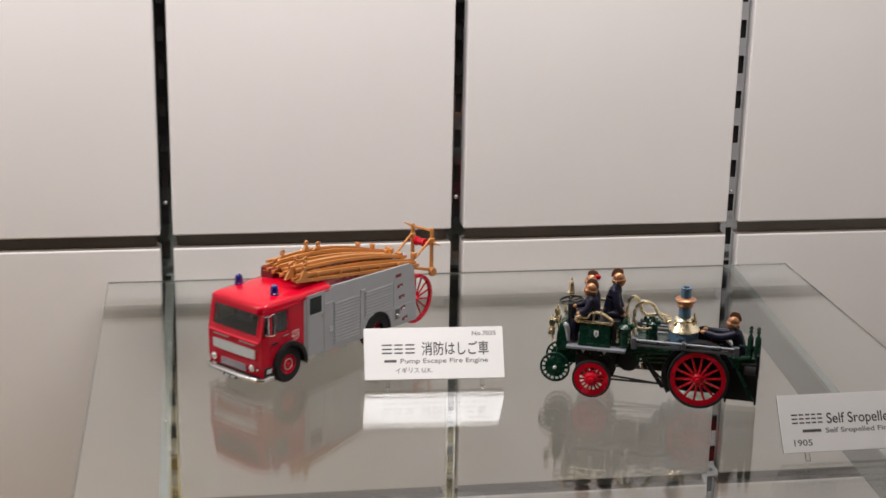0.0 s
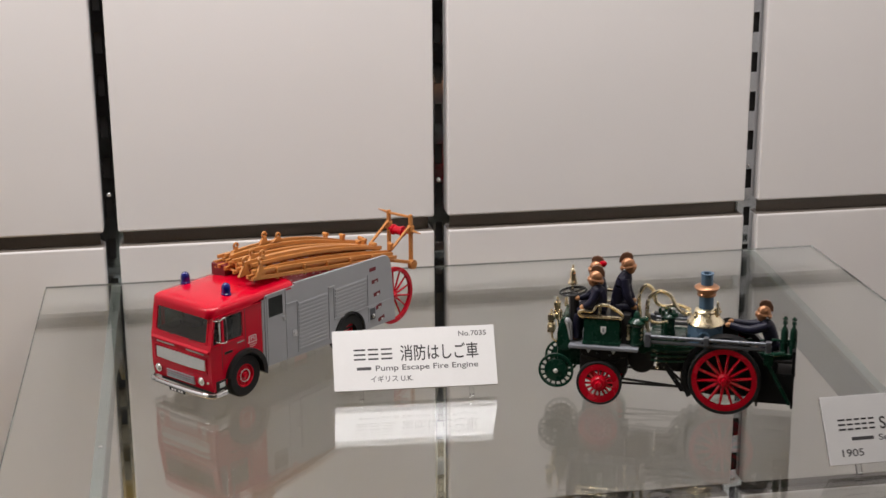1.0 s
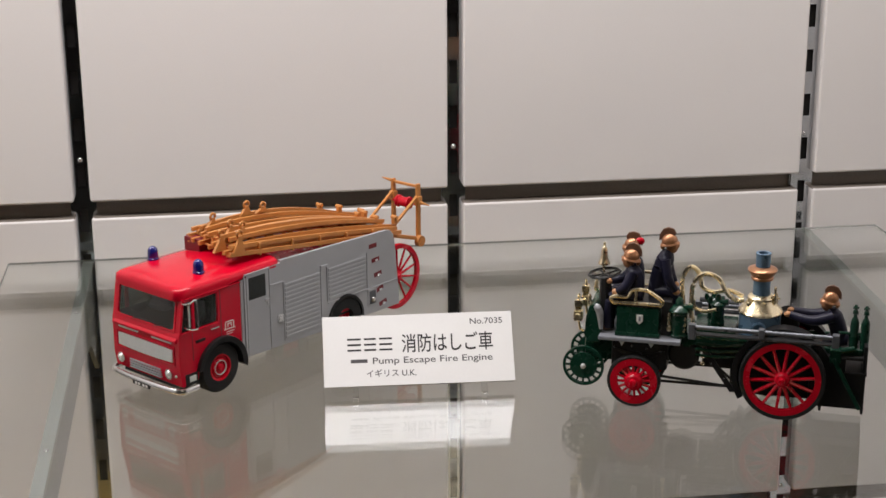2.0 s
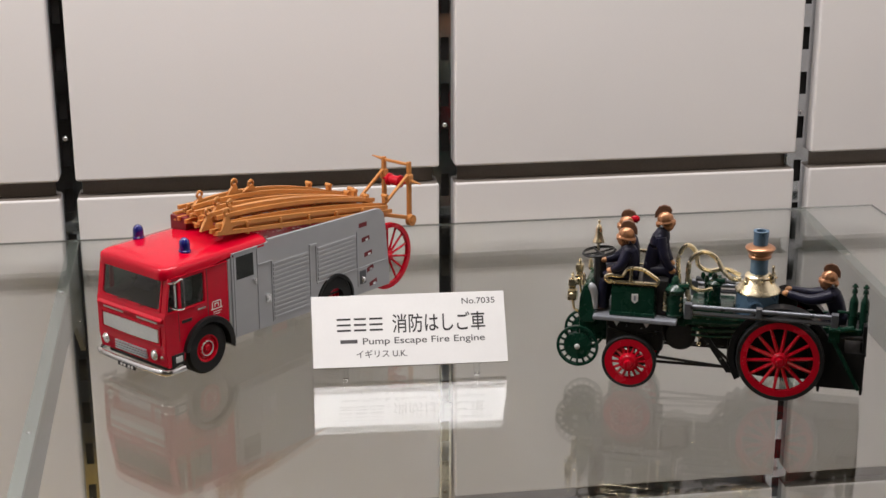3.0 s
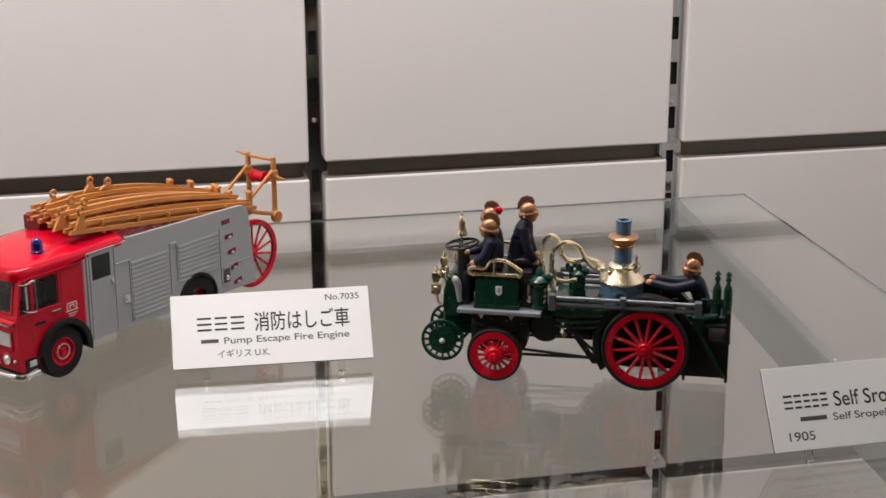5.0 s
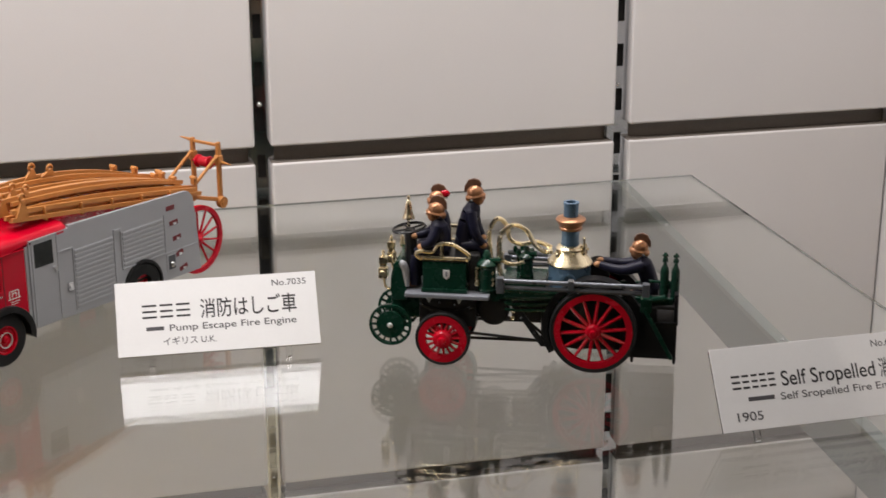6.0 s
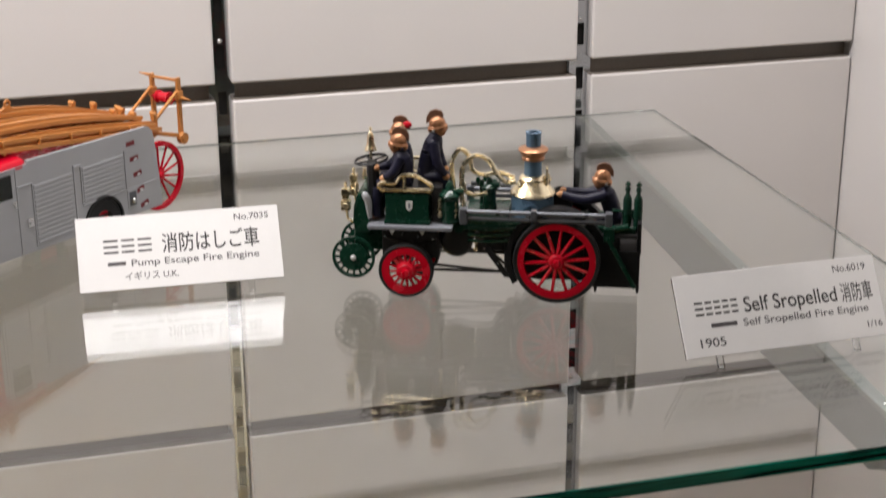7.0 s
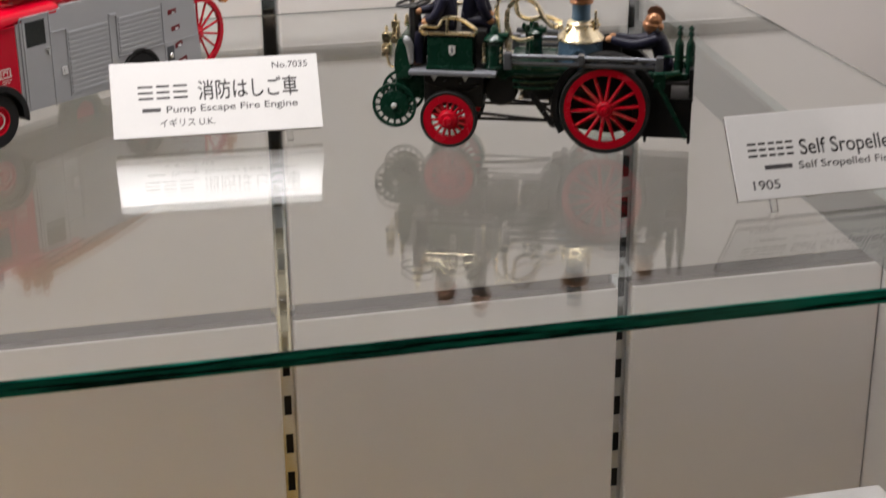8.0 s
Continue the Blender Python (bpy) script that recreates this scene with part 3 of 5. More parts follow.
        slab(-14.3, -12.8, 30.2, 44.2, 0.3, seams)
        slab(-0.3, 0.5, 30.2, 44.2, 0.3, seams)
        part("window_frame", seams, RED, cab)
        lines = slab(1.3, 1.6, 22.6, 44.4, 0.08, bevel=0)
        slab(-14.6, -14.35, 18, 30.2, 0.08, lines, 0)
        part("door_seam", lines, BLACK_MATT, cab)
        part("door_handle", slab(-4.6, -0.2, 28.6, 29.2, 0.7), CHROME_TRIM, cab, "chrome handle")
        part("name_strip", slab(-12.8, -7.6, 25.0, 26.2, 0.25), BLACK, cab, "small dark strip")
        badge = bmesh.new()
        for x0, x1, z0, z1 in ((3.6, 4.0, 26.6, 29.4), (4.0, 8.2, 29.3, 29.7), (8.2, 8.6, 26.6, 29.4), (5.0, 5.35, 27.2, 28.6), (5.0, 7.2, 28.4, 28.75), (6.9, 7.25, 27.2, 28.6), (3.0, 9.2, 26.2, 26.55), (4.2, 8.8, 25.0, 25.25), (4.2, 7.8, 24.1, 24.3)):
            slab(x0, x1, z0, z1, 0.08, badge, 0)
        part("badge", badge, WHITE, cab, "thin white line badge")
        part("step_plate", slab(-19.2, -12.6, 8.0, 13.0, 0.22), BLACK, cab)
        part("step", slab(-17.2, -13.6, 9.4, 11.9, 0.5, bevel=0.3), RADIATOR, cab)
        if s:
            continue
        mirror = bmesh.new()
        yo = face + out * 3.4 * u
        ring = [(-18.6, 44.0), (-15.0, 44.8), (-14.1, 43.6), (-13.9, 38.0), (-13.9, 33.4), (-14.8, 32.4), (-18.4, 33.2)]
        tube([(-18.8 * u, face, 43.4 * u)] + [(x * u, yo, z * u) for x, z in ring] + [(-18.6 * u, face, 33.4 * u)], 0.34 * u, mirror, sides=8)
        box(-19.2 * u, -18.3 * u, min(yo, yo + out * 0.5 * u), max(yo, yo + out * 0.5 * u), 34.2 * u, 43.4 * u, 0.22 * u, mirror)
        part("mirror", mirror, CHROME_TRIM, cab, "chrome framed door mirror")
    # mudguards, wheels
    for y0, y1 in ((-1.5, 6.5), (37.5, 45.5)):
        guard = arc(0.6, 10.6, 13.8, -12, 170, 18) + arc(0.3, 10.6, 11.3, 170, -4, 18)
        part("mudguard", prism([(x * u, z * u) for x, z in guard], y0 * u, y1 * u, 0.25 * u), BLACK, t, "black plastic mudguard")
    guard = arc(76.5, 11, 11.8, -4, 184, 16) + arc(76.5, 11, 10.4, 184, -4, 16)
    for y0, y1 in ((-0.4, 8), (36, 44.4)):
        part("mudguard", prism([(x * u, z * u) for x, z in guard], y0 * u, y1 * u, 0.25 * u), BLACK, t, "black plastic mudguard")
    for cx, n in ((0, 1), (76.5, 1)):
        for s in (0, 1):
            hub = new("wheel")
            hub.parent = t
            hub.matrix_local = Matrix.Translation((cx * u, 0 if s == 0 else W, 10.8 * u)) @ (Matrix.Identity(4) if s == 0 else Matrix.Rotation(math.pi, 4, "Z"))
            part("tyre", tyre(10.8 * u, 5.4 * u, 7 * u, 0, 1.0 * u), RUBBER, hub, "black rubber tyre")
            rim = lathe([(0, -0.4 * u), (1.4 * u, -0.3 * u), (1.7 * u, 0.1 * u), (1.9 * u, 0.9 * u), (3.0 * u, 1.0 * u), (3.3 * u, 0.5 * u), (4.6 * u, 0.6 * u), (5.0 * u, 1.3 * u), (5.7 * u, 1.3 * u), (6.0 * u, 0.2 * u), (6.7 * u, 0.1 * u), (6.7 * u, 3 * u), (0, 3 * u)], axis="Y", steps=30)
            for i in range(10):
                a = 2 * math.pi * i / 10
                ball((4.0 * u * math.cos(a), 0.5 * u, 4.0 * u * math.sin(a)), 0.5 * u, rim, detail=2)
            if cx < 50:
                bmesh.ops.transform(rim, matrix=Matrix.Diagonal((0.86, 1, 0.86, 1)), verts=rim.verts)
            if cx > 50:
                bmesh.ops.transform(rim, matrix=Matrix.Translation((0, 3.2 * u, 0)) @ Matrix.Diagonal((0.82, 1, 0.82, 1)), verts=rim.verts)
            part("rim", rim, RED_WHEEL, hub, "red wheel centre with bolts")
            if cx < 50:
                part("hub_ring", lathe([(2.9 * u, 0.1 * u), (3.2 * u, 0.05 * u), (3.2 * u, 0.7 * u), (2.9 * u, 0.7 * u), (2.9 * u, 0.1 * u)], axis="Y", steps=30), RADIATOR, hub)
    # silver bodywork
    body_side = [(13, 10.8), (64.4, 9.6)] + [(76.5 + 11.9 * math.cos(radians(a)), 11 + 11.9 * math.sin(radians(a))) for a in range(180, -1, -12)] + [(88.6, 9.4), (112.8, 9.2), (112.9, 14), (110.2, 40), (109.3, 43.6), (107.2, 45.8), (105, 46.4), (36.4, 48.5), (36.4, 47.4), (13, 46.6)]
    for y0, y1 in ((0.2, 1.6), (W / u - 1.6, W / u - 0.2)):
        part("body_side", prism([(x * u, z * u) for x, z in body_side], y0 * u, y1 * u, 0.18 * u), SILVER, t, "silver painted bodywork side")
    part("body_core", box(13.2 * u, 104 * u, 1.7 * u, W - 1.7 * u, 14.2 * u, 40 * u, 0.3 * u), RED_WHEEL, t, "red inner bodywork")
    for s in (0, 1):
        face, out = (0.2 * u, -1) if s == 0 else (W - 0.2 * u, 1)

        def slab(x0, x1, z0, z1, proud, bm=None, bevel=0.08):
            y0, y1 = sorted((face + out * proud * u, face - out * 0.15 * u))
            return box(x0 * u, x1 * u, y0, y1, z0 * u, z1 * u, bevel * u, bm)

        part("crew_door", slab(16.2, 29.2, 10.8, 46.8, 0.28), SILVER, t, "silver crew door")
        edge = slab(14.6, 15.2, 11.2, 46.6, 0.5)
        slab(15.0, 29.8, 46.6, 47.3, 0.55, edge)
        slab(29.2, 29.6, 10.0, 47.0, 0.55, edge)
        part("door_frame", edge, SILVER, t)
        part("crew_pane", slab(17.4, 27.2, 35.4, 45.2, 0.4, bevel=0.15), PANE, t, "dark tinted door pane", smooth=0)
        grip = slab(26.4, 28.6, 33.2, 33.8, 0.9)
        slab(27.6, 28.3, 31.0, 33.4, 0.7, grip)
        part("door_handle", grip, CHROME_TRIM, t)
        lock = slab(33.8, 36.8, 21.2, 24.6, 0.5)
        slab(34.6, 36.2, 22.0, 23.6, 0.9, lock)
        part("locker_handle", lock, CHROME_TRIM, t)
        for bead in ((30.0, 37.8, 38.6, 39.1, 0.4), (37.6, 38.1, 12.0, 39.0, 0.4), (60.6, 61.2, 12.2, 40.2, 0.45), (64.6, 65.2, 22.6, 40.0, 0.45), (65.0, 91.2, 21.6, 22.1, 0.4), (90.8, 91.3, 21.8, 39.0, 0.4), (91.2, 111.4, 21.4, 21.8, 0.3), (61.0, 64.8, 38.8, 40.0, 0.6)):
            part("panel_bead", slab(*bead), SILVER, t)
        for x0, x1, z0, z1, n in ((38.6, 60.4, 12.6, 38.0, 13), (65.8, 90.4, 23.0, 38.2, 8)):
            step = (z1 - z0) / n
            y0, y1 = sorted((face + out * 0.36 * u, face - out * 0.1 * u))
            shutter = part("roller_shutter", slab(x0, x1, z0, z1, 0.05, bevel=0), SILVER, t, "ribbed silver roller shutter")
            slat = link_mesh("slat", box(x0 * u, x1 * u, y0, y1, 0, step * 0.7 * u, 0.2 * u, steps=2), SILVER)
            for i in range(n):
                ob = new("slat", slat)
                ob.parent = shutter
                ob.location.z = (z0 + i * step) * u
        # slots onto the red inside, drawn as flat slabs in a darkened red
        for x, z, lean in ((95.2, 41.2, 0.0), (96.9, 34.3, 0.1), (98.4, 27.2, 0.2), (99.4, 19.9, 0.5), (101.6, 12.8, 0.4)):
            mark = slab(x - 2.6, x + 2.6, z - 1.05, z + 1.05, 0.1, bevel=0.2)
            bmesh.ops.rotate(mark, cent=(x * u, 0, z * u), matrix=Matrix.Rotation(-lean * 0.6, 3, "Y"), verts=mark.verts)
            tag = part("plate_mark", mark, MAROON, t, "small dark red slab drawn for an open slot")
            if lean:
                bits = slab(x - 0.4, x + 1.5, z - 0.9, z + 0.1, 0.3, bevel=0.1)
                part("fitting", bits, CHROME_TRIM if s == 0 else BLACK, tag)
        tap = slab(91.2, 97.2, 13.2, 21.0, 0.35, bevel=0.2)
        tap_ob = part("outlet_panel", tap, SILVER, t)
        # raised dark grey slab, a recess's shade put into its colour
        dark = slab(92.2, 96.4, 14.0, 20.2, 0.42, bevel=0)
        part("outlet_recess", dark, GREY_DARK, tap_ob)
        part("outlet_tap", ball((94.2 * u, face + out * 0.9 * u, 16.2 * u), 1.3 * u, scale=(1, 0.7, 1), detail=2), CHROME_TRIM, tap_ob, "chrome outlet tap")
    # beacons
    for y in (9.0, 38.5):
        base = part("beacon", lathe([(0, 0), (2.6 * u, 0), (2.6 * u, 0.9 * u), (2.3 * u, 1.1 * u), (2.3 * u, 3.6 * u), (2.05 * u, 4.7 * u), (1.4 * u, 5.6 * u), (0.55 * u, 6.0 * u), (0, 6.05 * u)], (-2.0 * u, y * u, (50.4 if y < 20 else 50.3) * u), steps=20), BLUE_LENS, t, "blue dome beacon")
    # wheeled escape
    esc = part("escape_carriage", box(96 * u, 122 * u, 12 * u, 32 * u, 27 * u, 33 * u, 0.8 * u), RED_WHEEL, t, "red escape carriage")
    part("ladder_rest", prism([(x * u, z * u) for x, z in ((16, 50.5), (16, 56.6), (25, 57), (26, 50))], 29 * u, 39 * u, 0.4 * u), MAROON, t, "dark red ladder rest")
    ladder = new("escape_ladder")
    ladder.parent = t
    tagged(ladder, "ochre plastic escape ladder with hooked ends")

    def rail_path(y0, y1, x0, x1, z0, z1, rise):
        pts = []
        for i in range(9):
            k = i / 8
            pts.append(((x0 + (x1 - x0) * k) * u, (y0 + (y1 - y0) * k) * u, (z0 + (z1 - z0) * k + rise * 4 * k * (1 - k)) * u))
        return pts

    sections = ((5.0, 7.0, 12, 122, 55.6, 40.4, 0.0), (39.0, 37.0, 18, 126, 56.0, 42.0, 2.0),
                (6.0, 8.0, 13, 120, 58.4, 42.4, 0.9), (38.0, 36.0, 20, 122, 58.8, 43.6, 3.4),
                (9.5, 11.5, 16, 122, 57.4, 42.4, 2.0), (34.5, 32.5, 20, 122, 58.0, 43.0, 3.6),
                (10.5, 12.5, 17, 116, 60.0, 46.0, 2.6), (33.5, 31.5, 21, 118, 60.0, 44.6, 4.4),
                (14.0, 15.5, 15, 118, 58.2, 44.4, 3.0), (30.0, 28.5, 18, 116, 58.4, 44.2, 3.8),
                (15.2, 16.5, 18, 112, 60.4, 46.6, 3.4), (28.8, 27.5, 20, 112, 60.4, 46.0, 4.4),
                (19.0, 19.4, 17, 114, 58.6, 44.8, 3.8), (25.0, 24.6, 19, 114, 58.6, 44.6, 4.0),
                (12.2, 13.8, 14, 110, 61.6, 47.6, 3.0), (31.8, 30.2, 24, 112, 61.0, 46.0, 5.0),
                (7.6, 9.6, 11, 121, 56.2, 41.4, 1.0), (36.4, 34.4, 17, 122, 57.0, 42.4, 3.0),
                (17.2, 18.0, 13, 118, 57.6, 44.0, 3.2), (26.8, 26.0, 17, 118, 58.0, 44.0, 3.6),
                (21.8, 21.4, 15, 112, 60.6, 46.0, 3.4), (22.6, 23.0, 18, 116, 57.4, 44.0, 3.6),
                (8.6, 10.8, 14, 118, 54.4, 41.0, 1.2), (12.6, 14.2, 16, 116, 55.4, 43.2, 2.4),
                (28.0, 27.0, 15, 116, 55.6, 43.0, 3.2), (36.0, 34.6, 16, 118, 55.2, 42.0, 2.6),
                (20.6, 20.6, 14, 112, 55.4, 43.4, 3.0), (32.6, 31.4, 15, 116, 56.0, 42.8, 3.2))
    for y0, y1, x0, x1, z0, z1, rise in sections:
        own = bmesh.new()
        tube(rail_path(y0, y1, x0, x1, z0, z1, rise), 0.98 * u, own, sides=4, flat=1.2, turn=math.pi / 4)
        part("rail", own, OCHRE, ladder)
    for y0, y1, x0, x1, z0, z1, rise in sections[0:12:4]:
        for i in range(9):
            k = (i + 0.5) / 9
            x = (x0 + (x1 - x0) * k) * u
            z = (z0 + (z1 - z0) * k + rise * 4 * k * (1 - k)) * u
            y = (y0 + (y1 - y0) * k) * u
            part("rung", tube([(x, y, z), (x, W - y, z)], 0.5 * u, sides=6, rounded=False), OCHRE, ladder)
    # small uprights between the two lowest rails
    for k in (0.16, 0.34, 0.5, 0.66, 0.82):
        for far in (0, 1):
            y = 5.2 + 2.0 * k
            y = 44 - y if far else y
            x = 12 + 110 * k
            z = 55.0 - 14.6 * k
            part("rail_stub", box((x - 0.6) * u, (x + 0.6) * u, (y - 0.9) * u, (y + 0.9) * u, (z - 1.2) * u, (z + 4.6 - 2 * k) * u, 0.25 * u), OCHRE, ladder)
    # hooks and gusset plates at the head, blocks at the heel
    for x, y, z, tall in ((18, 5.0, 54.6, 10.0), (13, 11.0, 56.0, 8.6), (21, 14.0, 58.5, 8.0), (26, 12.0, 58.0, 6.8), (26, 31.0, 59.0, 6.0), (46, 31.0, 60.5, 5.6), (54, 29.0, 61.0, 3.0)):
        hook = prism([((x + a) * u, (z + b) * u) for a, b in ((-4.8, 0), (-1.2, tall * 0.6), (-0.8, tall * 0.78), (1.0, tall * 0.8), (1.3, tall * 0.6), (2.8, 0))], (y - 0.7) * u, (y + 0.7) * u, 0.2 * u)
        curl = [(x + 0.2 + 1.35 * math.cos(a), z + tall * 0.88 + 1.35 * math.sin(a)) for a in (3.6, 2.8, 2.0, 1.2, 0.4, -0.4)]
        tube([((x - 0.2) * u, y * u, (z + tall * 0.66) * u)] + [(a * u, y * u, b * u) for a, b in curl], 0.62 * u, hook, sides=7)
        part("hook", hook, OCHRE, ladder, "curled ladder hook")
    for x, y, z in ((96, 35.0, 52.5), (105, 31.0, 50.5), (112, 14, 47.0), (116, 25, 46.5), (120, 31, 45.5), (121, 10, 45.6), (108, 22, 48.0)):
        lump = box((x - 1.2) * u, (x + 1.2) * u, (y - 1.1) * u, (y + 1.1) * u, (z - 1.4) * u, (z + 2.0) * u, 0.4 * u)
        tube([(x * u, (y - 1.7) * u, (z + 1.6) * u), (x * u, (y + 1.7) * u, (z + 1.6) * u)], 0.9 * u, lump, rounded=False)
        part("pulley_block", lump, OCHRE, ladder)
    # frame at the heel
    gantry = new("heel_frame")
    gantry.parent = t
    tagged(gantry, "upright ochre frame with a red winding drum")
    for y in (9.5, 25.5):
        part("post", bar((137.6 * u, y * u, 32 * u), (137.6 * u, y * u, 60 * u), 2.2 * u, 1.7 * u, bevel=0.3 * u), OCHRE, gantry)
        part("strut", bar((121 * u, y * u, 44 * u), (137.1 * u, y * u, 54 * u), 1.3 * u, 1.2 * u, bevel=0.2 * u), OCHRE, gantry)
        part("foot_beam", bar((112 * u, y * u, 41 * u), (136.6 * u, y * u, 33.5 * u), 2.2 * u, 1.8 * u, bevel=0.3 * u), OCHRE, gantry)
        part("spike", tube([(137.6 * u, (y - 1 if y < 20 else y + 1) * u, 51.0 * u), (139.1 * u, (y - 6 if y < 20 else y + 6) * u, 50.0 * u)], [1.0 * u, 0.25 * u], rounded=False), OCHRE, gantry)
        part("collar", box(136.0 * u, 139.2 * u, (y - 1.6) * u, (y + 1.6) * u, 49.5 * u, 54 * u, 0.5 * u), OCHRE, gantry)
    part("spike", tube([(137.6 * u, 26.1 * u, 58.8 * u), (136.4 * u, 32.0 * u, 59.8 * u)], [0.9 * u, 0.25 * u], rounded=False), OCHRE, gantry)
    part("cross_bar", bar((137.6 * u, 9.5 * u, 58.6 * u), (137.6 * u, 25.5 * u, 58.6 * u), 1.4 * u, 1.2 * u, bevel=0.2 * u), OCHRE, gantry)
    part("drum", lathe([(0, 10.5 * u), (0.8 * u, 10.5 * u), (0.8 * u, 13.6 * u), (2.9 * u, 13.8 * u), (3.0 * u, 14.8 * u), (2.4 * u, 15.4 * u), (2.3 * u, 20.0 * u), (3.0 * u, 20.6 * u), (2.9 * u, 21.6 * u), (0.8 * u, 21.8 * u), (0.8 * u, 24.8 * u), (0, 24.8 * u)], (136.6 * u, 0, 50.0 * u), "Y", 18), RED_WHEEL, gantry, "red winding drum")
    for y in (8.0, 27.0):
        part("pulley", lathe([(0, -1.4 * u), (1.2 * u, -1.4 * u), (1.3 * u, -1.0 * u), (2.0 * u, -1.0 * u), (2.6 * u, -1.2 * u), (2.7 * u, 1.2 * u), (2.0 * u, 1.0 * u), (0, 1.4 * u)], (137.1 * u, y * u, 32.4 * u), "Y", 20), OCHRE, gantry)
    spoke = link_mesh("spoke", tube([(1.6 * u, 0.85 * u, 0), (13.6 * u, 0.85 * u, 0)], [0.6 * u, 0.5 * u], sides=6, rounded=False), RED_WHEEL)
    for y, s in ((3.0, 0), (41.0, 1)):
        w = new("carriage_wheel")
        w.parent = t
        tagged(w, "red spoked escape wheel")
        w.matrix_local = Matrix.Translation((115.6 * u, y * u, 21.0 * u)) @ (Matrix.Rotation(math.pi, 4, "Z") if s else Matrix.Identity(4))
        part("rim", lathe([(13.3 * u, 0), (15.5 * u, 0), (15.5 * u, 1.7 * u), (13.3 * u, 1.7 * u), (13.3 * u, 0)], axis="Y", steps=40), RED_WHEEL, w)
        part("hub", lathe([(0, -1.6 * u), (1.2 * u, -1.5 * u), (1.6 * u, -0.4 * u), (2.6 * u, 0), (2.6 * u, 1.7 * u), (0, 1.7 * u)], axis="Y", steps=18), RED_WHEEL, w)
        for i in range(14):
            ob = new("spoke", spoke)
            ob.parent = w
            ob.rotation_euler.y = 2 * math.pi * (i + 0.5) / 14
    part("carriage_axle", tube([(115.6 * u, 3 * u, 21 * u), (115.6 * u, 41 * u, 21 * u)], 0.9 * u, rounded=False), RED_WHEEL, t)
    part("axle_bracket", prism([(x * u, z * u) for x, z in ((104, 20), (104, 30), (120, 34), (121, 19.5))], 20 * u, 24 * u, 0.3 * u), RED_WHEEL, t)
    return t


fire_engine(pose(-0.1331, -0.2015, SHELF_Z, rz=41.5) @ Matrix.Diagonal((0.985, 0.985, 1.012, 1)))


# ---- toy steam fire engine ----
def steam_engine(m):
    u = MM
    t = thing("toy_steam_fire_engine", "dark green toy steam engine with red spoked wheels, brass pipes", "toy vehicle", m)

    def blk(name, x0, x1, y0, y1, z0, z1, mat, bevel=0.3, parent=t, label=""):
        return part(name, box(x0 * u, x1 * u, y0 * u, y1 * u, z0 * u, z1 * u, bevel * u), mat, parent, label)

    def rod(name, pts, r, mat, parent=t, label="", rounded=False):
        return part(name, tube([(x * u, y * u, z * u) for x, y, z in pts], r * u if not isinstance(r, list) else [k * u for k in r], rounded=rounded), mat, parent, label)

    def turned(name, prof, x, y, z, mat, axis="Z", steps=24, parent=t, label=""):
        return part(name, lathe([(r * u, h * u) for r, h in prof], (x * u, y * u, z * u), axis, steps), mat, parent, label)

    # wheels
    for x, R, rin, rout, n, hub, rd, far in ((0, 11.0, 6.8, 9.9, 16, 3.9, 0.72, 27), (59.6, 17.2, 12.9, 15.6, 14, 3.2, 0.90, 30)):
        for s in (0, 1):
            w = new("wheel")
            w.parent = t
            w.matrix_local = Matrix.Translation((x * u, (far if s else 0) * u, R * u)) @ (Matrix.Rotation(math.pi, 4, "Z") if s else Matrix.Rotation(radians(7), 4, "Y"))
            part("tyre", tyre(R * u, rout * u - 0.0002, 3.8 * u, 0.0, 0.5 * u), RUBBER, w, "thin black tyre")
            part("spoked_rim", spoked_rim(rout * u, rin * u, 2.0 * u, n, hub * u, rd * u, 0.2 * u, 0.3 * u), RED_WHEEL, w, "red rim with spokes and hub")
    rod("axle", [(0, 2, 11.0), (0, 25, 11.0)], 1.2, BLACK)
    rod("axle", [(59.6, 2, 17.2), (59.6, 28, 17.2)], 1.4, BLACK)
    # frame, deck, seat box
    for y in (5, 23):
        blk("frame_rail", 12, 90, y, y + 2, 27.0, 30.4, GREEN)
    blk("cross_member", 19, 22, 5, 25, 26, 31, GREEN)
    blk("footplate", -15, 18.5, -1.0, 28, 28.2, 29.9, GREY, 0.4, label="grey painted footplate")
    blk("front_bolster", -10, 13, 4, 23, 15, 28, BLACK_MATT, 1.0)
    turned("turntable", [(0, 0), (9, 0), (9.4, 0.6), (9.4, 1.6), (7, 2.2), (0, 2.2)], 1, 13.5, 24.5, BLACK_MATT)
    for x in (-5.5, 6.5):
        part("gusset", prism([((x - 1.6) * u, 28.2 * u), ((x + 1.6) * u, 28.2 * u), (x * u, 25.4 * u)], 1.6 * u, 2.4 * u), RADIATOR, t)
    seat = blk("seat_box", -8.0, 9.2, 1.4, 25.6, 30.0, 42.6, GREEN, 0.4, label="dark green seat box with brass rail")
    blk("seat_base", -8.5, 9.7, 0.9, 26.1, 29.9, 31.6, GREEN, 0.3, seat)
    blk("seat_cushion", -8.4, 9.6, 1.0, 26.0, 42.6, 44.0, BLACK, 0.5, seat)
    crest = part("crest", prism([(x * u, z * u) for x, z in ((0.2, 39.4), (2.8, 39.4), (2.8, 36.6), (1.5, 35.4), (0.2, 36.6))], 1.1 * u, 1.5 * u, 0.1 * u), WHITE, seat, "small white shield")
    part("crest_bar", prism([(x * u, z * u) for x, z in ((1.1, 38.8), (1.9, 38.8), (1.9, 36.8), (1.1, 36.8))], 0.95 * u, 1.2 * u), GREY, crest)
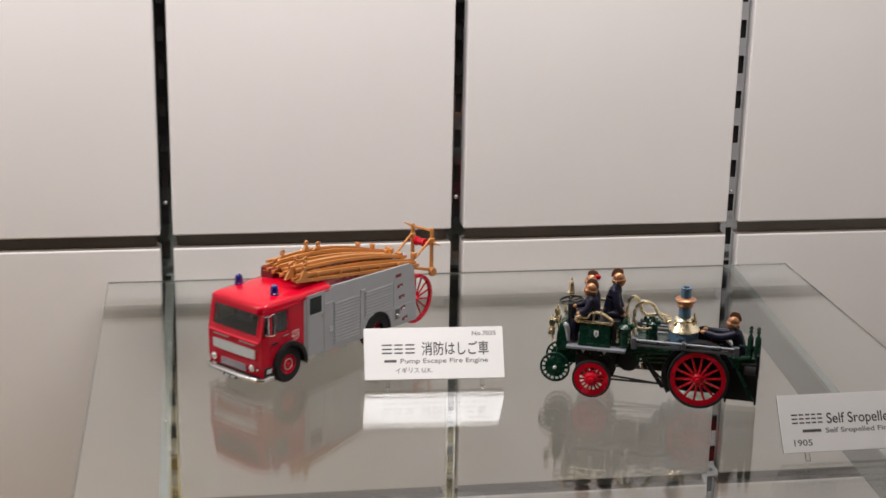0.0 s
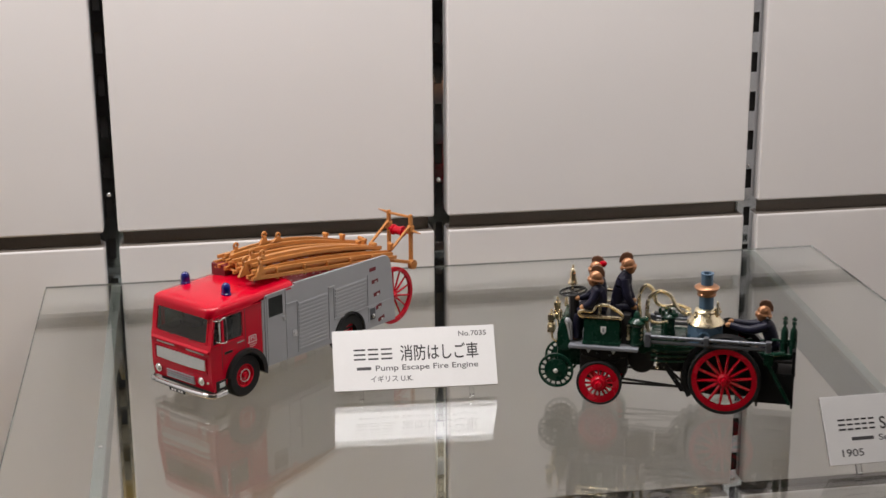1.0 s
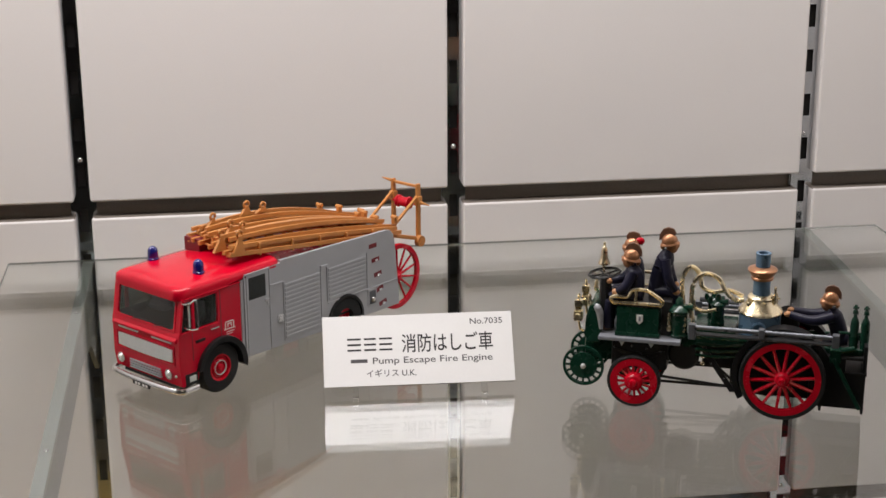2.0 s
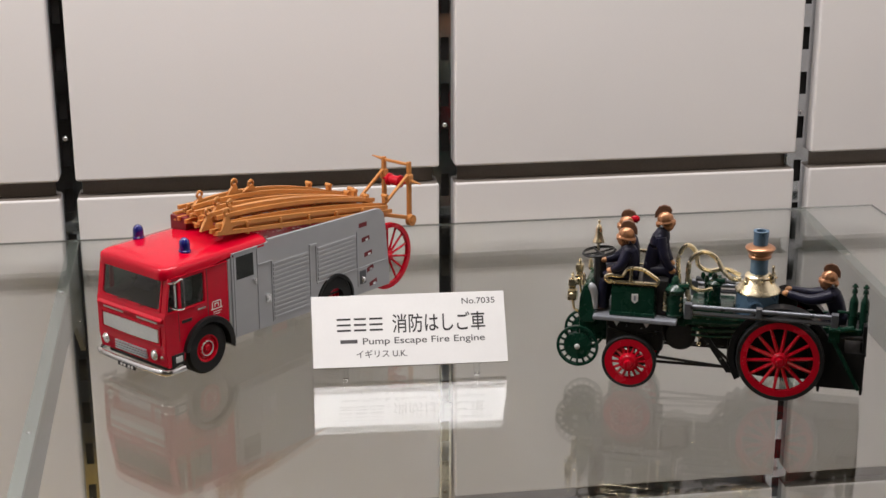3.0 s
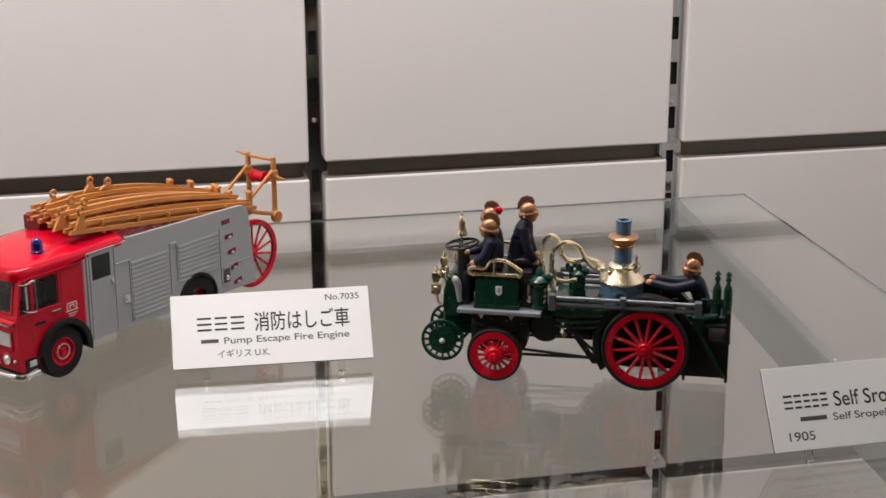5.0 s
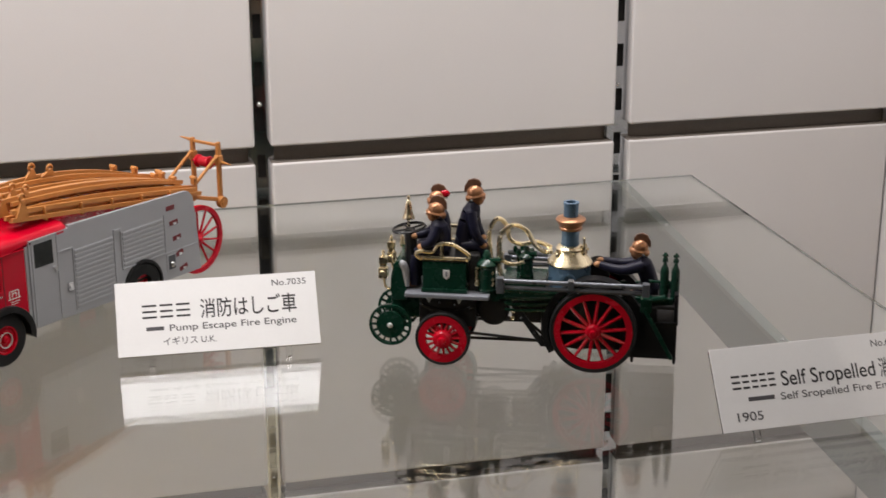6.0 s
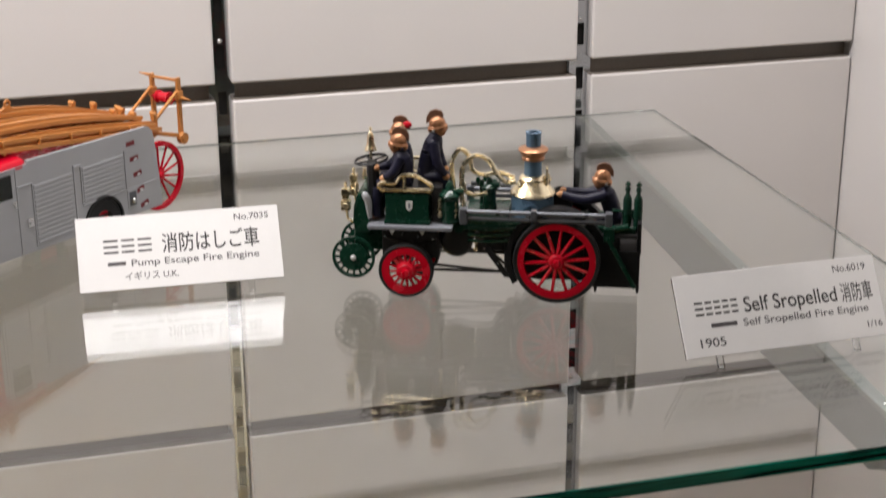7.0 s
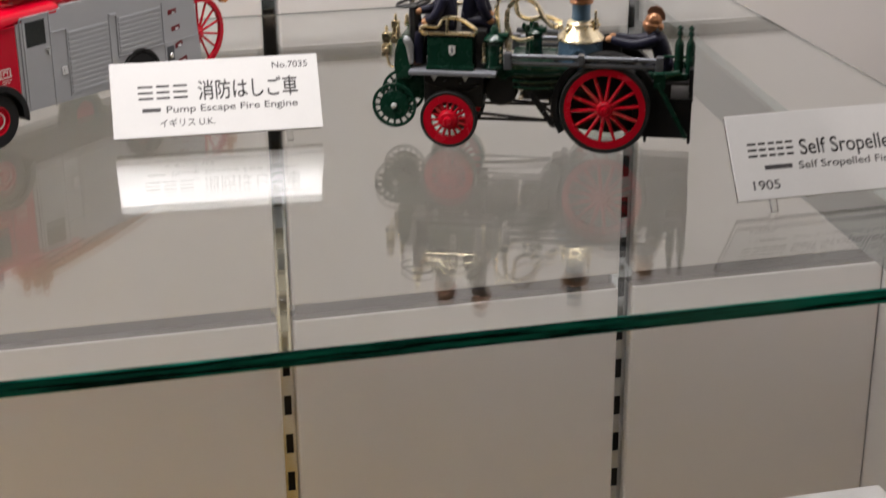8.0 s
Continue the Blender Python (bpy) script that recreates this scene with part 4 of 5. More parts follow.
    for y in (1.8, 25.2):
        rail = bmesh.new()
        tube([(x * u, y * u, z * u) for x, z in ((-9.2, 43.6), (-10.6, 45.2), (-8.8, 46.4), (-4.0, 46.4), (-1.6, 49.4), (3.8, 49.6), (8.2, 47.2), (10.4, 45.4), (9.6, 43.8), (6.0, 43.6))], 0.75 * u, rail)
        tube([(x * u, y * u, 43.7 * u) for x in (-9.2, 10.0)], 0.9 * u, rail, rounded=False)
        tube([(-0.4 * u, y * u, 43.6 * u), (-0.4 * u, y * u, 50 * u)], 0.75 * u, rail, rounded=False)
        part("seat_rail", rail, BRASS, seat, "curved brass seat rail")
    # dash, steering, lamps, bell
    dash = [(-14.4, 28.2), (-14.8, 34), (-16.0, 40.0), (-17.6, 41.8), (-19.6, 40.6), (-20.8, 36), (-21.2, 30), (-20.4, 25.6), (-14.8, 25.6)]
    part("dashboard", prism([(x * u, z * u) for x, z in dash], 2.5 * u, 24.5 * u, 0.5 * u), GREEN, t, "rounded dark green dash panel")
    part("dash_cap", tube([(-14.6 * u, 3.4 * u, 31.5 * u), (-15.0 * u, 3.2 * u, 37.5 * u), (-16.0 * u, 3.0 * u, 40.4 * u), (-17.2 * u, 3.0 * u, 41.4 * u)], [1.0 * u, 1.5 * u, 1.6 * u, 1.0 * u], sides=12), SILVER, t, "rounded silver dash post")
    rod("steering_column", [(-12.6, 9.0, 30.4), (-13.6, 9.0, 44), (-14.2, 9.0, 53)], [3.0, 2.7, 2.0], BLACK)
    # black block added to darken the gap between seat box and pump
    blk("seat_back_box", 9.9, 14.0, 5, 23, 30, 44.5, BLACK_MATT, 0.5)
    steer = turned("steering_wheel", [(6.0, 0), (6.5, -0.6), (7.0, 0), (6.5, 0.6), (6.0, 0)], 0, 0, 0, BLACK, steps=32)
    steer.matrix_local = Matrix.Translation((-14.4 * u, 9 * u, 53.4 * u)) @ Matrix.Rotation(radians(-8), 4, "Y")
    spokes = bmesh.new()
    for i in range(4):
        a = math.pi / 2 * i + 0.5
        tube([(0, 0, -0.4 * u), (6.2 * math.cos(a) * u, 6.2 * math.sin(a) * u, 0)], 0.4 * u, spokes, rounded=False)
    part("wheel_spokes", spokes, BLACK, steer)
    bell = turned("bell", [(0, 9.6), (0.55, 9.4), (0.6, 8.6), (0.35, 8.0), (0.9, 7.2), (1.3, 6.2), (1.55, 3.2), (1.9, 1.8), (2.4, 0.8), (2.4, 0.3), (0, 0.4)], -15.4, 14, 55.4, BRASS, steps=18, label="small polished brass bell")
    rod("bell_post", [(-15.4, 14, 40), (-15.4, 14, 56)], 0.6, BRASS)
    for y in (3.0, 22.0):
        lantern = blk("lantern", -25.7, -22.1, y - 1.8, y + 1.8, 34.6, 38.8, BRASS, 0.35, label="brass carriage lantern")
        blk("lantern_hood", -25.2, -22.6, y - 1.3, y + 1.3, 38.8, 40.4, BRASS, 0.4, lantern)
        blk("lantern_top", -25.5, -22.3, y - 1.6, y + 1.6, 40.4, 43.4, BRASS, 0.35, lantern)
        turned("lantern_knob", [(0, 0), (0.8, 0), (0.5, 0.8), (0.8, 1.6), (0.3, 2.6), (0, 2.7)], -23.9, y, 43.4, BRASS, parent=lantern, steps=12)
        turned("lens", [(0, -0.8), (1.0, -0.6), (1.3, 0), (0, 0.2)], -23.9, y - 1.7, 36.8, BRASS, "Y", 14, lantern)
        rod("lantern_bracket", [(-21.4, y, 30), (-23.2, y, 31), (-23.8, y, 35)], 0.5, BRASS)
        turned("finial", [(0, 0), (0.9, 0), (1.1, 1.4), (0.7, 2.6), (0.9, 3.6), (0.3, 4.8), (0, 4.9)], -19.6, y + 1.0, 41.0, BRASS, steps=12)
    # hand-brake flywheels at the nose
    for x, y, z in ((-21.2, 1.5, 15.4), (-21.2, 21.5, 15.4)):
        fw = new("nose_wheel")
        fw.parent = t
        fw.matrix_local = Matrix.Translation((x * u, y * u, z * u))
        tagged(fw, "small green wheel with slots round its rim")
        own = lathe([(7.5 * u, 0), (8.5 * u, 0), (8.7 * u, 0.5 * u), (8.5 * u, 1.6 * u), (7.5 * u, 1.6 * u), (7.5 * u, 0)], axis="Y", steps=36)
        for i in range(16):
            a = 2 * math.pi * i / 16
            bar((5.4 * u * math.cos(a), 0.8 * u, 5.4 * u * math.sin(a)), (7.7 * u * math.cos(a), 0.8 * u, 7.7 * u * math.sin(a)), 0.8 * u, 0.8 * u, own)
        part("slotted_rim", own, GREEN, fw)
        part("disc", lathe([(0, -0.3 * u), (3.0 * u, 0.1 * u), (5.5 * u, 0.2 * u), (5.8 * u, 0.6 * u), (5.8 * u, 1.4 * u), (0, 1.4 * u)], axis="Y", steps=30), GREEN, fw)
        part("hub_cap", ball((0, -0.4 * u, 0), 1.15 * u, scale=(1, 0.6, 1), detail=2), RADIATOR, fw, "small silver hub cap")
    rod("nose_axle", [(-21.2, 2, 15.4), (-21.2, 22, 15.4)], 1.0, GREEN)
    blk("nose_casting", -21.5, -9, 6, 20, 17, 26.4, GREEN, 1.2)
    part("nose_arm", tube([(-21 * u, 12 * u, 16 * u), (-17.5 * u, 12 * u, 22 * u), (-14 * u, 12 * u, 26 * u)], 2.4 * u), GREEN, t)
    # gear casing, chain, linkage under the middle
    turned("gear_case", [(0, 0), (5.6, 0), (6.4, 0.8), (6.4, 11), (5.6, 11.8), (0, 11.8)], 19.5, 7, 21.5, BLACK_MATT, "Y", 24)
    blk("gear_mount", 13.5, 27, 8, 20, 24, 30, GREEN, 0.6)
    chain = bmesh.new()
    for i in range(6):
        lathe([(0.55 * u, -0.25 * u), (0.9 * u, 0), (0.55 * u, 0.25 * u), (0.35 * u, 0), (0.55 * u, -0.25 * u)], (27.4 * u, (4.4 + 0.5 * (i % 2)) * u, (27.0 - 1.5 * i) * u), "Y" if i % 2 else "X", 10, chain)
    part("chain", chain, BRASS, t)
    for y in (3.0, 24.0):
        rod("radius_rod", [(7, y, 13.6), (38, y, 11.4)], 0.6, BLACK)
        rod("radius_rod", [(7, y + 1, 10.8), (38, y + 1, 11.0)], 0.6, BLACK)
        part("leg", bar((27.5 * u, y * u, 27 * u), (40 * u, y * u, 9.6 * u), 1.2 * u, 2.2 * u, bevel=0.2 * u), BLACK, t)
        rod("brace", [(33.5, y, 19.5), (40, y, 14)], 0.6, BLACK)
    # springs and pipework under the deck
    for y in (3.4, 23.6):
        for i in range(4):
            part("spring_leaf", tube([((-9 + i * 1.6) * u, y * u, (23.6 - i * 0.9) * u), (1.5 * u, y * u, (21.4 - i * 0.9) * u), ((12 - i * 1.6) * u, y * u, (23.6 - i * 0.9) * u)], 0.42 * u, sides=6), BLACK, t)
        part("spring_clip", box(0.4 * u, 2.6 * u, (y - 0.9) * u, (y + 0.9) * u, 17.6 * u, 22.4 * u, 0.2 * u), BLACK_MATT, t)
    # small chrome studs added to stand for bright glints in the underframe
    for x, z in ((-8.6, 24.6), (-1.5, 25.6), (4.6, 25.0), (10.4, 24.2), (13.8, 20.6), (31.0, 20.8), (36.4, 15.0)):
        turned("bolt_head", [(0, -0.5), (0.5, -0.4), (0.6, 0), (0.5, 0.3), (0, 0.3)], x, 2.6, z, CHROME_TRIM, "Y", 10)
    for z, r in ((28.6, 0.7), (26.2, 0.8), (23.8, 0.6)):
        rod("feed_pipe", [(24.5, 3.0, z), (33, 2.8, z - 0.2), (45, 4.2, z + 0.3)], r, GREEN, rounded=True)
    # mudguards and ash pan
    for y0, y1 in ((2.6, 8.5), (22.5, 27.6)):
        g = arc(59.6, 17.2, 20.4, -12, 212, 24) + arc(59.6, 17.2, 18.0, 212, -12, 24)
        part("mudguard", prism([(x * u, z * u) for x, z in g], y0 * u, y1 * u, 0.15 * u), BLACK, t, "black mudguard")
    blk("firebox", 38.5, 76, 7, 23, 7, 29, BLACK_MATT, 1.0)
    turned("brake_drum", [(0, 0), (12.5, 0), (13.5, 0.8), (13.5, 6), (0, 6)], 53.5, 8.6, 19.5, BLACK_MATT, "Y", 32)
    blk("axle_casing", 27, 46, 9, 21, 17, 27, BLACK_MATT, 1.5)
    part("tank", prism([(x * u, z * u) for x, z in ((70, 6.4), (92, 6.4), (92, 21.0), (84, 21.6), (84, 27.5), (70, 27.5))], 2.6 * u, 27.4 * u, 0.4 * u), BLACK, t, "black rear tank")
    blk("tank_lid", 83.6, 92.4, 2.2, 27.8, 20.6, 21.8, BLACK, 0.3)
    blk("rear_plate", 90.6, 92.2, 2.4, 27.6, 21.8, 33.0, BLACK, 0.3)
    for x in (75, 91.4):
        rod("foot_peg", [(x, 3.4, 7), (x, 3.4, 4.4)], [0.8, 0.5], BLACK)
    part("tank_strut", bar((79.0 * u, 1.4 * u, 27.5 * u), (90.4 * u, 1.4 * u, 7.0 * u), 1.2 * u, 1.6 * u, bevel=0.3 * u), GREEN, t)
    blk("strut_block", 77.5, 82, 1.2, 6, 25.5, 31, GREEN, 0.5)
    # suction pipes along the near and far sides
    for y in (0.2, 28.8):
        for z, r, mat in ((36.4, 0.95, PIPE_GREY), (33.8, 0.85, GREY_DARK)):
            hose = bmesh.new()
            tube([(22 * u, y * u, z * u), (80 * u, y * u, z * u)], r * u, hose, sides=12, rounded=False)
            for i in range(36):
                lathe([(r * u, 0), ((r + 0.06) * u, 0.3 * u), (r * u, 0.6 * u)], ((24 + i * 1.5) * u, y * u, z * u), "X", 12, hose)
            part("suction_pipe", hose, mat, t, "ribbed grey suction pipe")
        for x, wd, hi in ((23.0, 3.0, 6.6), (50.5, 2.4, 4.2), (79.4, 2.8, 5.6)):
            blk("pipe_clamp", x - wd / 2, x + wd / 2, y - 1.8, y + 1.5, 38.2 - hi, 38.0, PIPE_GREY, 0.4)
    # boiler
    bx, by = 49.0, 14.5
    boiler = turned("boiler", [(0, 26), (8.3, 26), (8.5, 26.4), (8.5, 40.6), (8.3, 41.0), (0, 41.0)], bx, by, 0, STEEL_BLUE, steps=36, label="steel-blue boiler with brass dome")
    turned("dome", [(8.9, 40.2), (9.0, 40.8), (8.4, 41.6), (5.9, 44.4), (5.3, 45.6), (5.5, 46.4), (5.0, 47.2), (3.6, 47.8), (0, 47.8)], bx, by, 0, BRASS, steps=36, parent=boiler, label="polished brass dome")
    turned("stack_neck", [(3.5, 47.4), (3.7, 48.2), (3.5, 49), (3.5, 54.6), (0, 54.6)], bx, by, 0, STEEL_BLUE, steps=28, parent=boiler)
    turned("stack_band", [(3.6, 53.8), (4.5, 54.0), (4.6, 54.8), (4.3, 55.2), (4.7, 55.9), (5.7, 57.2), (6.0, 57.9), (5.7, 58.4), (4.3, 59.0), (3.0, 59.3)], bx, by, 0, COPPER, steps=32, parent=boiler, label="copper chimney band")
    turned("chimney", [(2.9, 59), (3.0, 63.8), (3.15, 64.4), (3.1, 64.8), (1.9, 64.8), (1.8, 60)], bx, by, 0, STEEL_BLUE, steps=28, parent=boiler)
    ring = turned("door_ring", [(2.2, -0.5), (2.9, -0.3), (2.9, 0.6), (2.2, 0.6), (2.2, -0.5)], bx, by - 8.5, 35.5, STEEL_BLUE, "Y", 20, boiler)
    turned("rivet_band", [(8.55, 27), (8.8, 27.2), (8.8, 28), (8.55, 28.2)], bx, by, 0, STEEL_BLUE, steps=36, parent=boiler)
    for dx, dy, z, h in ((5.6, -2.0, 44.4, 7.0), (-4.6, -4.2, 43.6, 3.2), (6.0, 2.6, 43.4, 4.0)):
        valve = bmesh.new()
        lathe([(0, 0), (0.8 * u, 0), (0.8 * u, h * 0.4 * u), (0.5 * u, h * 0.5 * u), (0.55 * u, h * u), (0, h * 1.05 * u)], ((bx + dx) * u, (by + dy) * u, z * u), "Z", 10, valve)
        tube([((bx + dx - 1.4) * u, (by + dy) * u, (z + h * 0.45) * u), ((bx + dx + 1.4) * u, (by + dy) * u, (z + h * 0.45) * u)], 0.4 * u, valve, rounded=False)
        part("valve", valve, BRASS, boiler, "small brass valve")
    # brass pipes, pumps
    rod("brass_pipe", [(18.4, 11, 38), (17.6, 11, 46), (17.4, 11, 53), (20.4, 11.5, 57.8), (24.0, 12, 55.2), (25.4, 12, 49.6), (30, 12.5, 47.6), (36, 13, 48.6), (41.8, 13.5, 46.4)], 0.95, BRASS, rounded=True, label="bent brass steam pipe")
    rod("brass_pipe", [(21.8, 7, 38), (21.6, 7, 46), (22.4, 7, 53), (27, 8, 56.6), (32.2, 9, 54.2), (35.4, 10, 48.6), (39, 11.5, 45.2), (42.4, 12, 45.2)], 0.95, BRASS, rounded=True, label="bent brass steam pipe")
    rod("brass_pipe", [(22.2, 9, 45), (23.0, 9, 41.6), (27.0, 9, 40.2), (31.5, 9.5, 41.2)], 0.8, BRASS, rounded=True)
    for x, y in ((19, 4.6), (22.6, 4.8), (13.2, 4.6)):
        turned("pipe_fitting", [(0, 0), (0.9, 0), (1.1, 0.8), (0.7, 1.8), (1.1, 2.8), (0.7, 4.0), (1.0, 5.4), (0.5, 7.4), (0, 7.5)], x, y, 32.5, BRASS, steps=12)
    for x, y, z, k in ((17.0, 6.3, 30.0, 1.32), (32.0, 13.5, 34.0, 1.0), (30.0, 20.0, 33.0, 1.0)):
        pump = turned("pump", [(r * k, h * k) for r, h in ((0, 0), (2.8, 0), (3.0, 0.8), (2.6, 1.4), (2.6, 7.2), (3.2, 7.8), (3.3, 8.6), (2.4, 9.4), (1.4, 10.0), (1.2, 11.4), (0.6, 12.4), (0, 12.5))], x, y, z, GREEN, steps=20, label="dark green pump cylinder")
        rod("pump_handle", [(x - 0.5, y - 0.5, z + 9.6 * k), (x + 4.2 * k, y - 1.2, z + 9.8 * k)], [1.0, 1.3], GREEN, pump)
        turned("pump_cap", [(0, 0), (0.9, 0), (1.0, 1.6), (0.6, 2.6), (0, 2.8)], x - 3.2 * k, y, z + 8.6 * k, GREEN, parent=pump, steps=12)
    blk("pump_bed", 23, 40, 5, 24, 30.4, 34, GREEN, 0.6)
    rod("side_pipe", [(23, 2.8, 32.0), (40, 2.8, 31.6), (46, 4.8, 31.0)], 1.1, GREEN, rounded=True)
    rod("far_pipe", [(24, 20, 41.5), (40, 20, 41.0)], 1.0, GREY_DARK)
    turned("coil_drum", [(0, -5), (4.6, -5), (5, -4.4), (3.4, -3.8), (3.4, 3.8), (5, 4.4), (4.6, 5), (0, 5)], 60, 19, 35.5, BLACK_MATT, "Y", 22)
    # gas bottles at the tail
    for x, y in ((86.4, 9.0), (90.6, 8.4)):
        bottle = turned("bottle", [(0, 0), (1.6, 0), (1.75, 0.5), (1.75, 12.0), (1.4, 13.4), (0.8, 14.4), (0.7, 15.6), (1.05, 16.0), (1.05, 17.0), (0.6, 17.6), (1.0, 18.4), (0.5, 19.4), (0, 19.5)], x, y, 28.4, GREEN, steps=18, label="slim dark green bottle")
        rod("valve_bar", [(x - 1.15, y, 46.6), (x + 1.15, y, 46.6)], 0.5, GREEN, bottle)
        rod("valve_bar", [(x - 1.1, y, 44.4), (x + 1.1, y, 44.4)], 0.5, GREEN, bottle)
    rod("bottle_bar", [(80.5, 8.6, 36.0), (92.4, 8.4, 36.0)], 0.6, GREEN)
    blk("tail_deck", 70, 91, 3, 27, 26.6, 28.0, BLACK_MATT, 0.3)
    part("tail_rail", tube([(79 * u, 4.4 * u, 28 * u), (82 * u, 4.4 * u, 29.8 * u), (87 * u, 4.6 * u, 31.0 * u)], 1.2 * u), GREEN, t)
    return t


ENGINE_AT = pose(0.0330, -0.2422, SHELF_Z, rz=-21.9) @ Matrix.Diagonal((0.988, 1.0, 1.005, 1))
steam_engine(ENGINE_AT)


# ---- model crew: plain shapes, one mesh each ----
def figurine(label, x, y, seat, lean, facing, reach, head_z, legs, patch=False):
    """A stubby painted figure. facing: 1 looks to the engine's tail, -1 to its nose; reach: ends of the two arms; legs: knee and foot."""
    u = MM
    f = facing
    own = bmesh.new()
    hip = Vector((x, y, seat)) * u
    neck = Vector((x + lean, y, head_z - 4.6)) * u
    mid = hip.lerp(neck, 0.5) - Vector((f * 0.6, 0, 0)) * u
    tube([hip - Vector((0, 0, 1.2)) * u, hip + Vector((0, 0, 1)) * u, mid, hip.lerp(neck, 0.8), neck, neck + Vector((0, 0, 0.8)) * u], [2.6 * u, 3.4 * u, 3.5 * u, 3.7 * u, 2.3 * u, 1.4 * u], own, 0, 12)
    ball(hip.lerp(neck, 0.82), 3.2 * u, own, 0, (0.85, 1.25, 0.75), detail=2)
    for s, tip in zip((-1, 1), reach):
        shoulder = hip.lerp(neck, 0.84) + Vector((0, s * 3.4, 0)) * u
        end = Vector(tip) * u
        elbow = shoulder.lerp(end, 0.5) + Vector((-f * 0.4, s * 1.2, -1.6)) * u
        tube([shoulder, elbow, end], [2.4 * u, 2.0 * u, 1.45 * u], own, 0, 10)
        ball(end + (end - elbow).normalized() * 0.9 * u, 1.35 * u, own, 1, (1.15, 0.9, 0.9), detail=2)
    for s, (kx, kz, fx, fz) in zip((-1, 1), legs):
        knee, foot = Vector((kx, y + s * 2.2, kz)) * u, Vector((fx, y + s * 2.2, fz)) * u
        tube([hip + Vector((0, s * 1.6, 0)) * u, knee, foot + Vector((0, 0, 1.0)) * u], [2.5 * u, 2.1 * u, 1.7 * u], own, 0, 10)
        ball(foot + Vector((f * 0.9, 0, 0.8)) * u, 1.3 * u, own, 4, (1.6, 0.9, 0.75), detail=2)
    head = Vector((x + lean + f * 0.8, y, head_z - 1.0)) * u
    ball(head + Vector((f * 1.0, 0, -1.5)) * u, 2.5 * u, own, 3, (1.0, 0.92, 1.2), detail=3)
    ball(head + Vector((f * 3.2, 0, -1.2)) * u, 0.8 * u, own, 3, detail=2)
    ball(head + Vector((-f * 0.2, 0, 0.7)) * u, 3.1 * u, own, 2, (1.08, 0.98, 1.0), detail=3)
    brim = lathe([(2.6 * u, 0.2 * u), (3.6 * u, -0.7 * u), (3.7 * u, -0.4 * u), (2.8 * u, 0.8 * u)], (0, 0, 0), "Z", 20)
    bmesh.ops.transform(brim, matrix=Matrix.Translation(head + Vector((-f * 0.1, 0, -0.2)) * u) @ Matrix.Rotation(f * radians(-10), 4, "Y") @ Matrix.Diagonal((1.12, 0.9, 1, 1)), verts=brim.verts)
    merge(own, brim, 2)
    ball(head + Vector((-f * 3.0, 0, -1.6)) * u, 1.5 * u, own, 2, (0.7, 1.3, 1.0), detail=2)
    comb = [(head.x / u - f * a, head.z / u + b) for a, b in ((-1.8, 2.2), (-2.4, 4.2), (-1.4, 5.8), (0.8, 6.4), (3.0, 5.6), (4.4, 3.2), (4.5, 0.6), (2.8, 1.4), (0.8, 2.4), (-1.0, 2.4))]
    prism([(a * u, b * u) for a, b in comb], (y - 0.6) * u, (y + 0.6) * u, 0.25 * u, own, 4)
    tube([hip + Vector((-f * 2.8, 0, 1.4)) * u, hip + Vector((f * 2.8, 0, 1.0)) * u], 3.2 * u, own, 0, 10, rounded=False)
    if patch:
        ball(head + Vector((-f * 3.4, -0.4, 2.6)) * u, 1.7 * u, own, 5, (1.15, 0.7, 0.9), detail=2)
    ob = solid("figurine", own, [NAVY, FLESH, HELMET, HELMET, CREST, RED_WHEEL], label, "figurine", ENGINE_AT, "crew of the steam engine", smooth=60)
    return ob


figurine("navy and bronze painted model driver seated at the steering wheel", -1.0, 8.2, 45.0, -1.8, -1, ((-8.2, 3.4, 48.2), (-11.6, 8.6, 50.6)), 62.0, ((-10.6, 44.6, -12.0, 30.4), (-11.0, 44.6, -12.4, 30.4)))
figurine("navy and bronze painted model passenger with red-marked helmet seated", -2.4, 19.0, 45.4, -1.6, -1, ((-7.0, 15.5, 46.4), (-8.2, 22.5, 46.4)), 63.4, ((-11.0, 44.2, -12.0, 30.4), (-11.0, 44.2, -12.0, 30.4)), patch=True)
figurine("navy and bronze painted model crewman perched on the seat back", 6.4, 14.0, 46.0, 4.2, 1, ((14.6, 10.0, 47.8), (13.6, 17.6, 48.8)), 67.6, ((14.0, 45.6, 13.0, 36.0), (14.0, 45.6, 13.4, 36.0)))
figurine("navy and bronze painted model stoker reaching towards the boiler", 81.2, 13.0, 31.0, -4.2, -1, ((61.0, 9.8, 41.4), (62.0, 16.4, 41.0)), 48.6, ((77.0, 30.6, 75.0, 28.2), (77.0, 30.6, 75.0, 28.2)))


# ---- label cards ----
def ink_text(text, x0, x1, base, cap, mat, parent, name="printed_line", weight=0.008):
    """Printed words between x0 and x1, in millimetres from the card's lower left corner."""
    data = bpy.data.curves.new("letters", "FONT")
    data.body, data.size, data.offset = text, 1.0, weight
    ob = bpy.data.objects.new("letters", data)
    scene.collection.objects.link(ob)
    bpy.context.view_layer.update()
    mesh = bpy.data.meshes.new_from_object(ob.evaluated_get(bpy.context.evaluated_depsgraph_get()))
    bpy.data.objects.remove(ob)
    co = [v.co for v in mesh.vertices]
    lo, hi = min(c.x for c in co), max(c.x for c in co)
    sx, sy = (x1 - x0) / (hi - lo) * MM, cap / 0.73 * MM
    for v in mesh.vertices:
        v.co = ((v.co.x - lo) * sx + x0 * MM, -0.00004, v.co.y * sy + base * MM)
    mesh.materials.clear()
    mesh.materials.append(mat)
    out = new(name, mesh)
    out.parent = parent
    return out


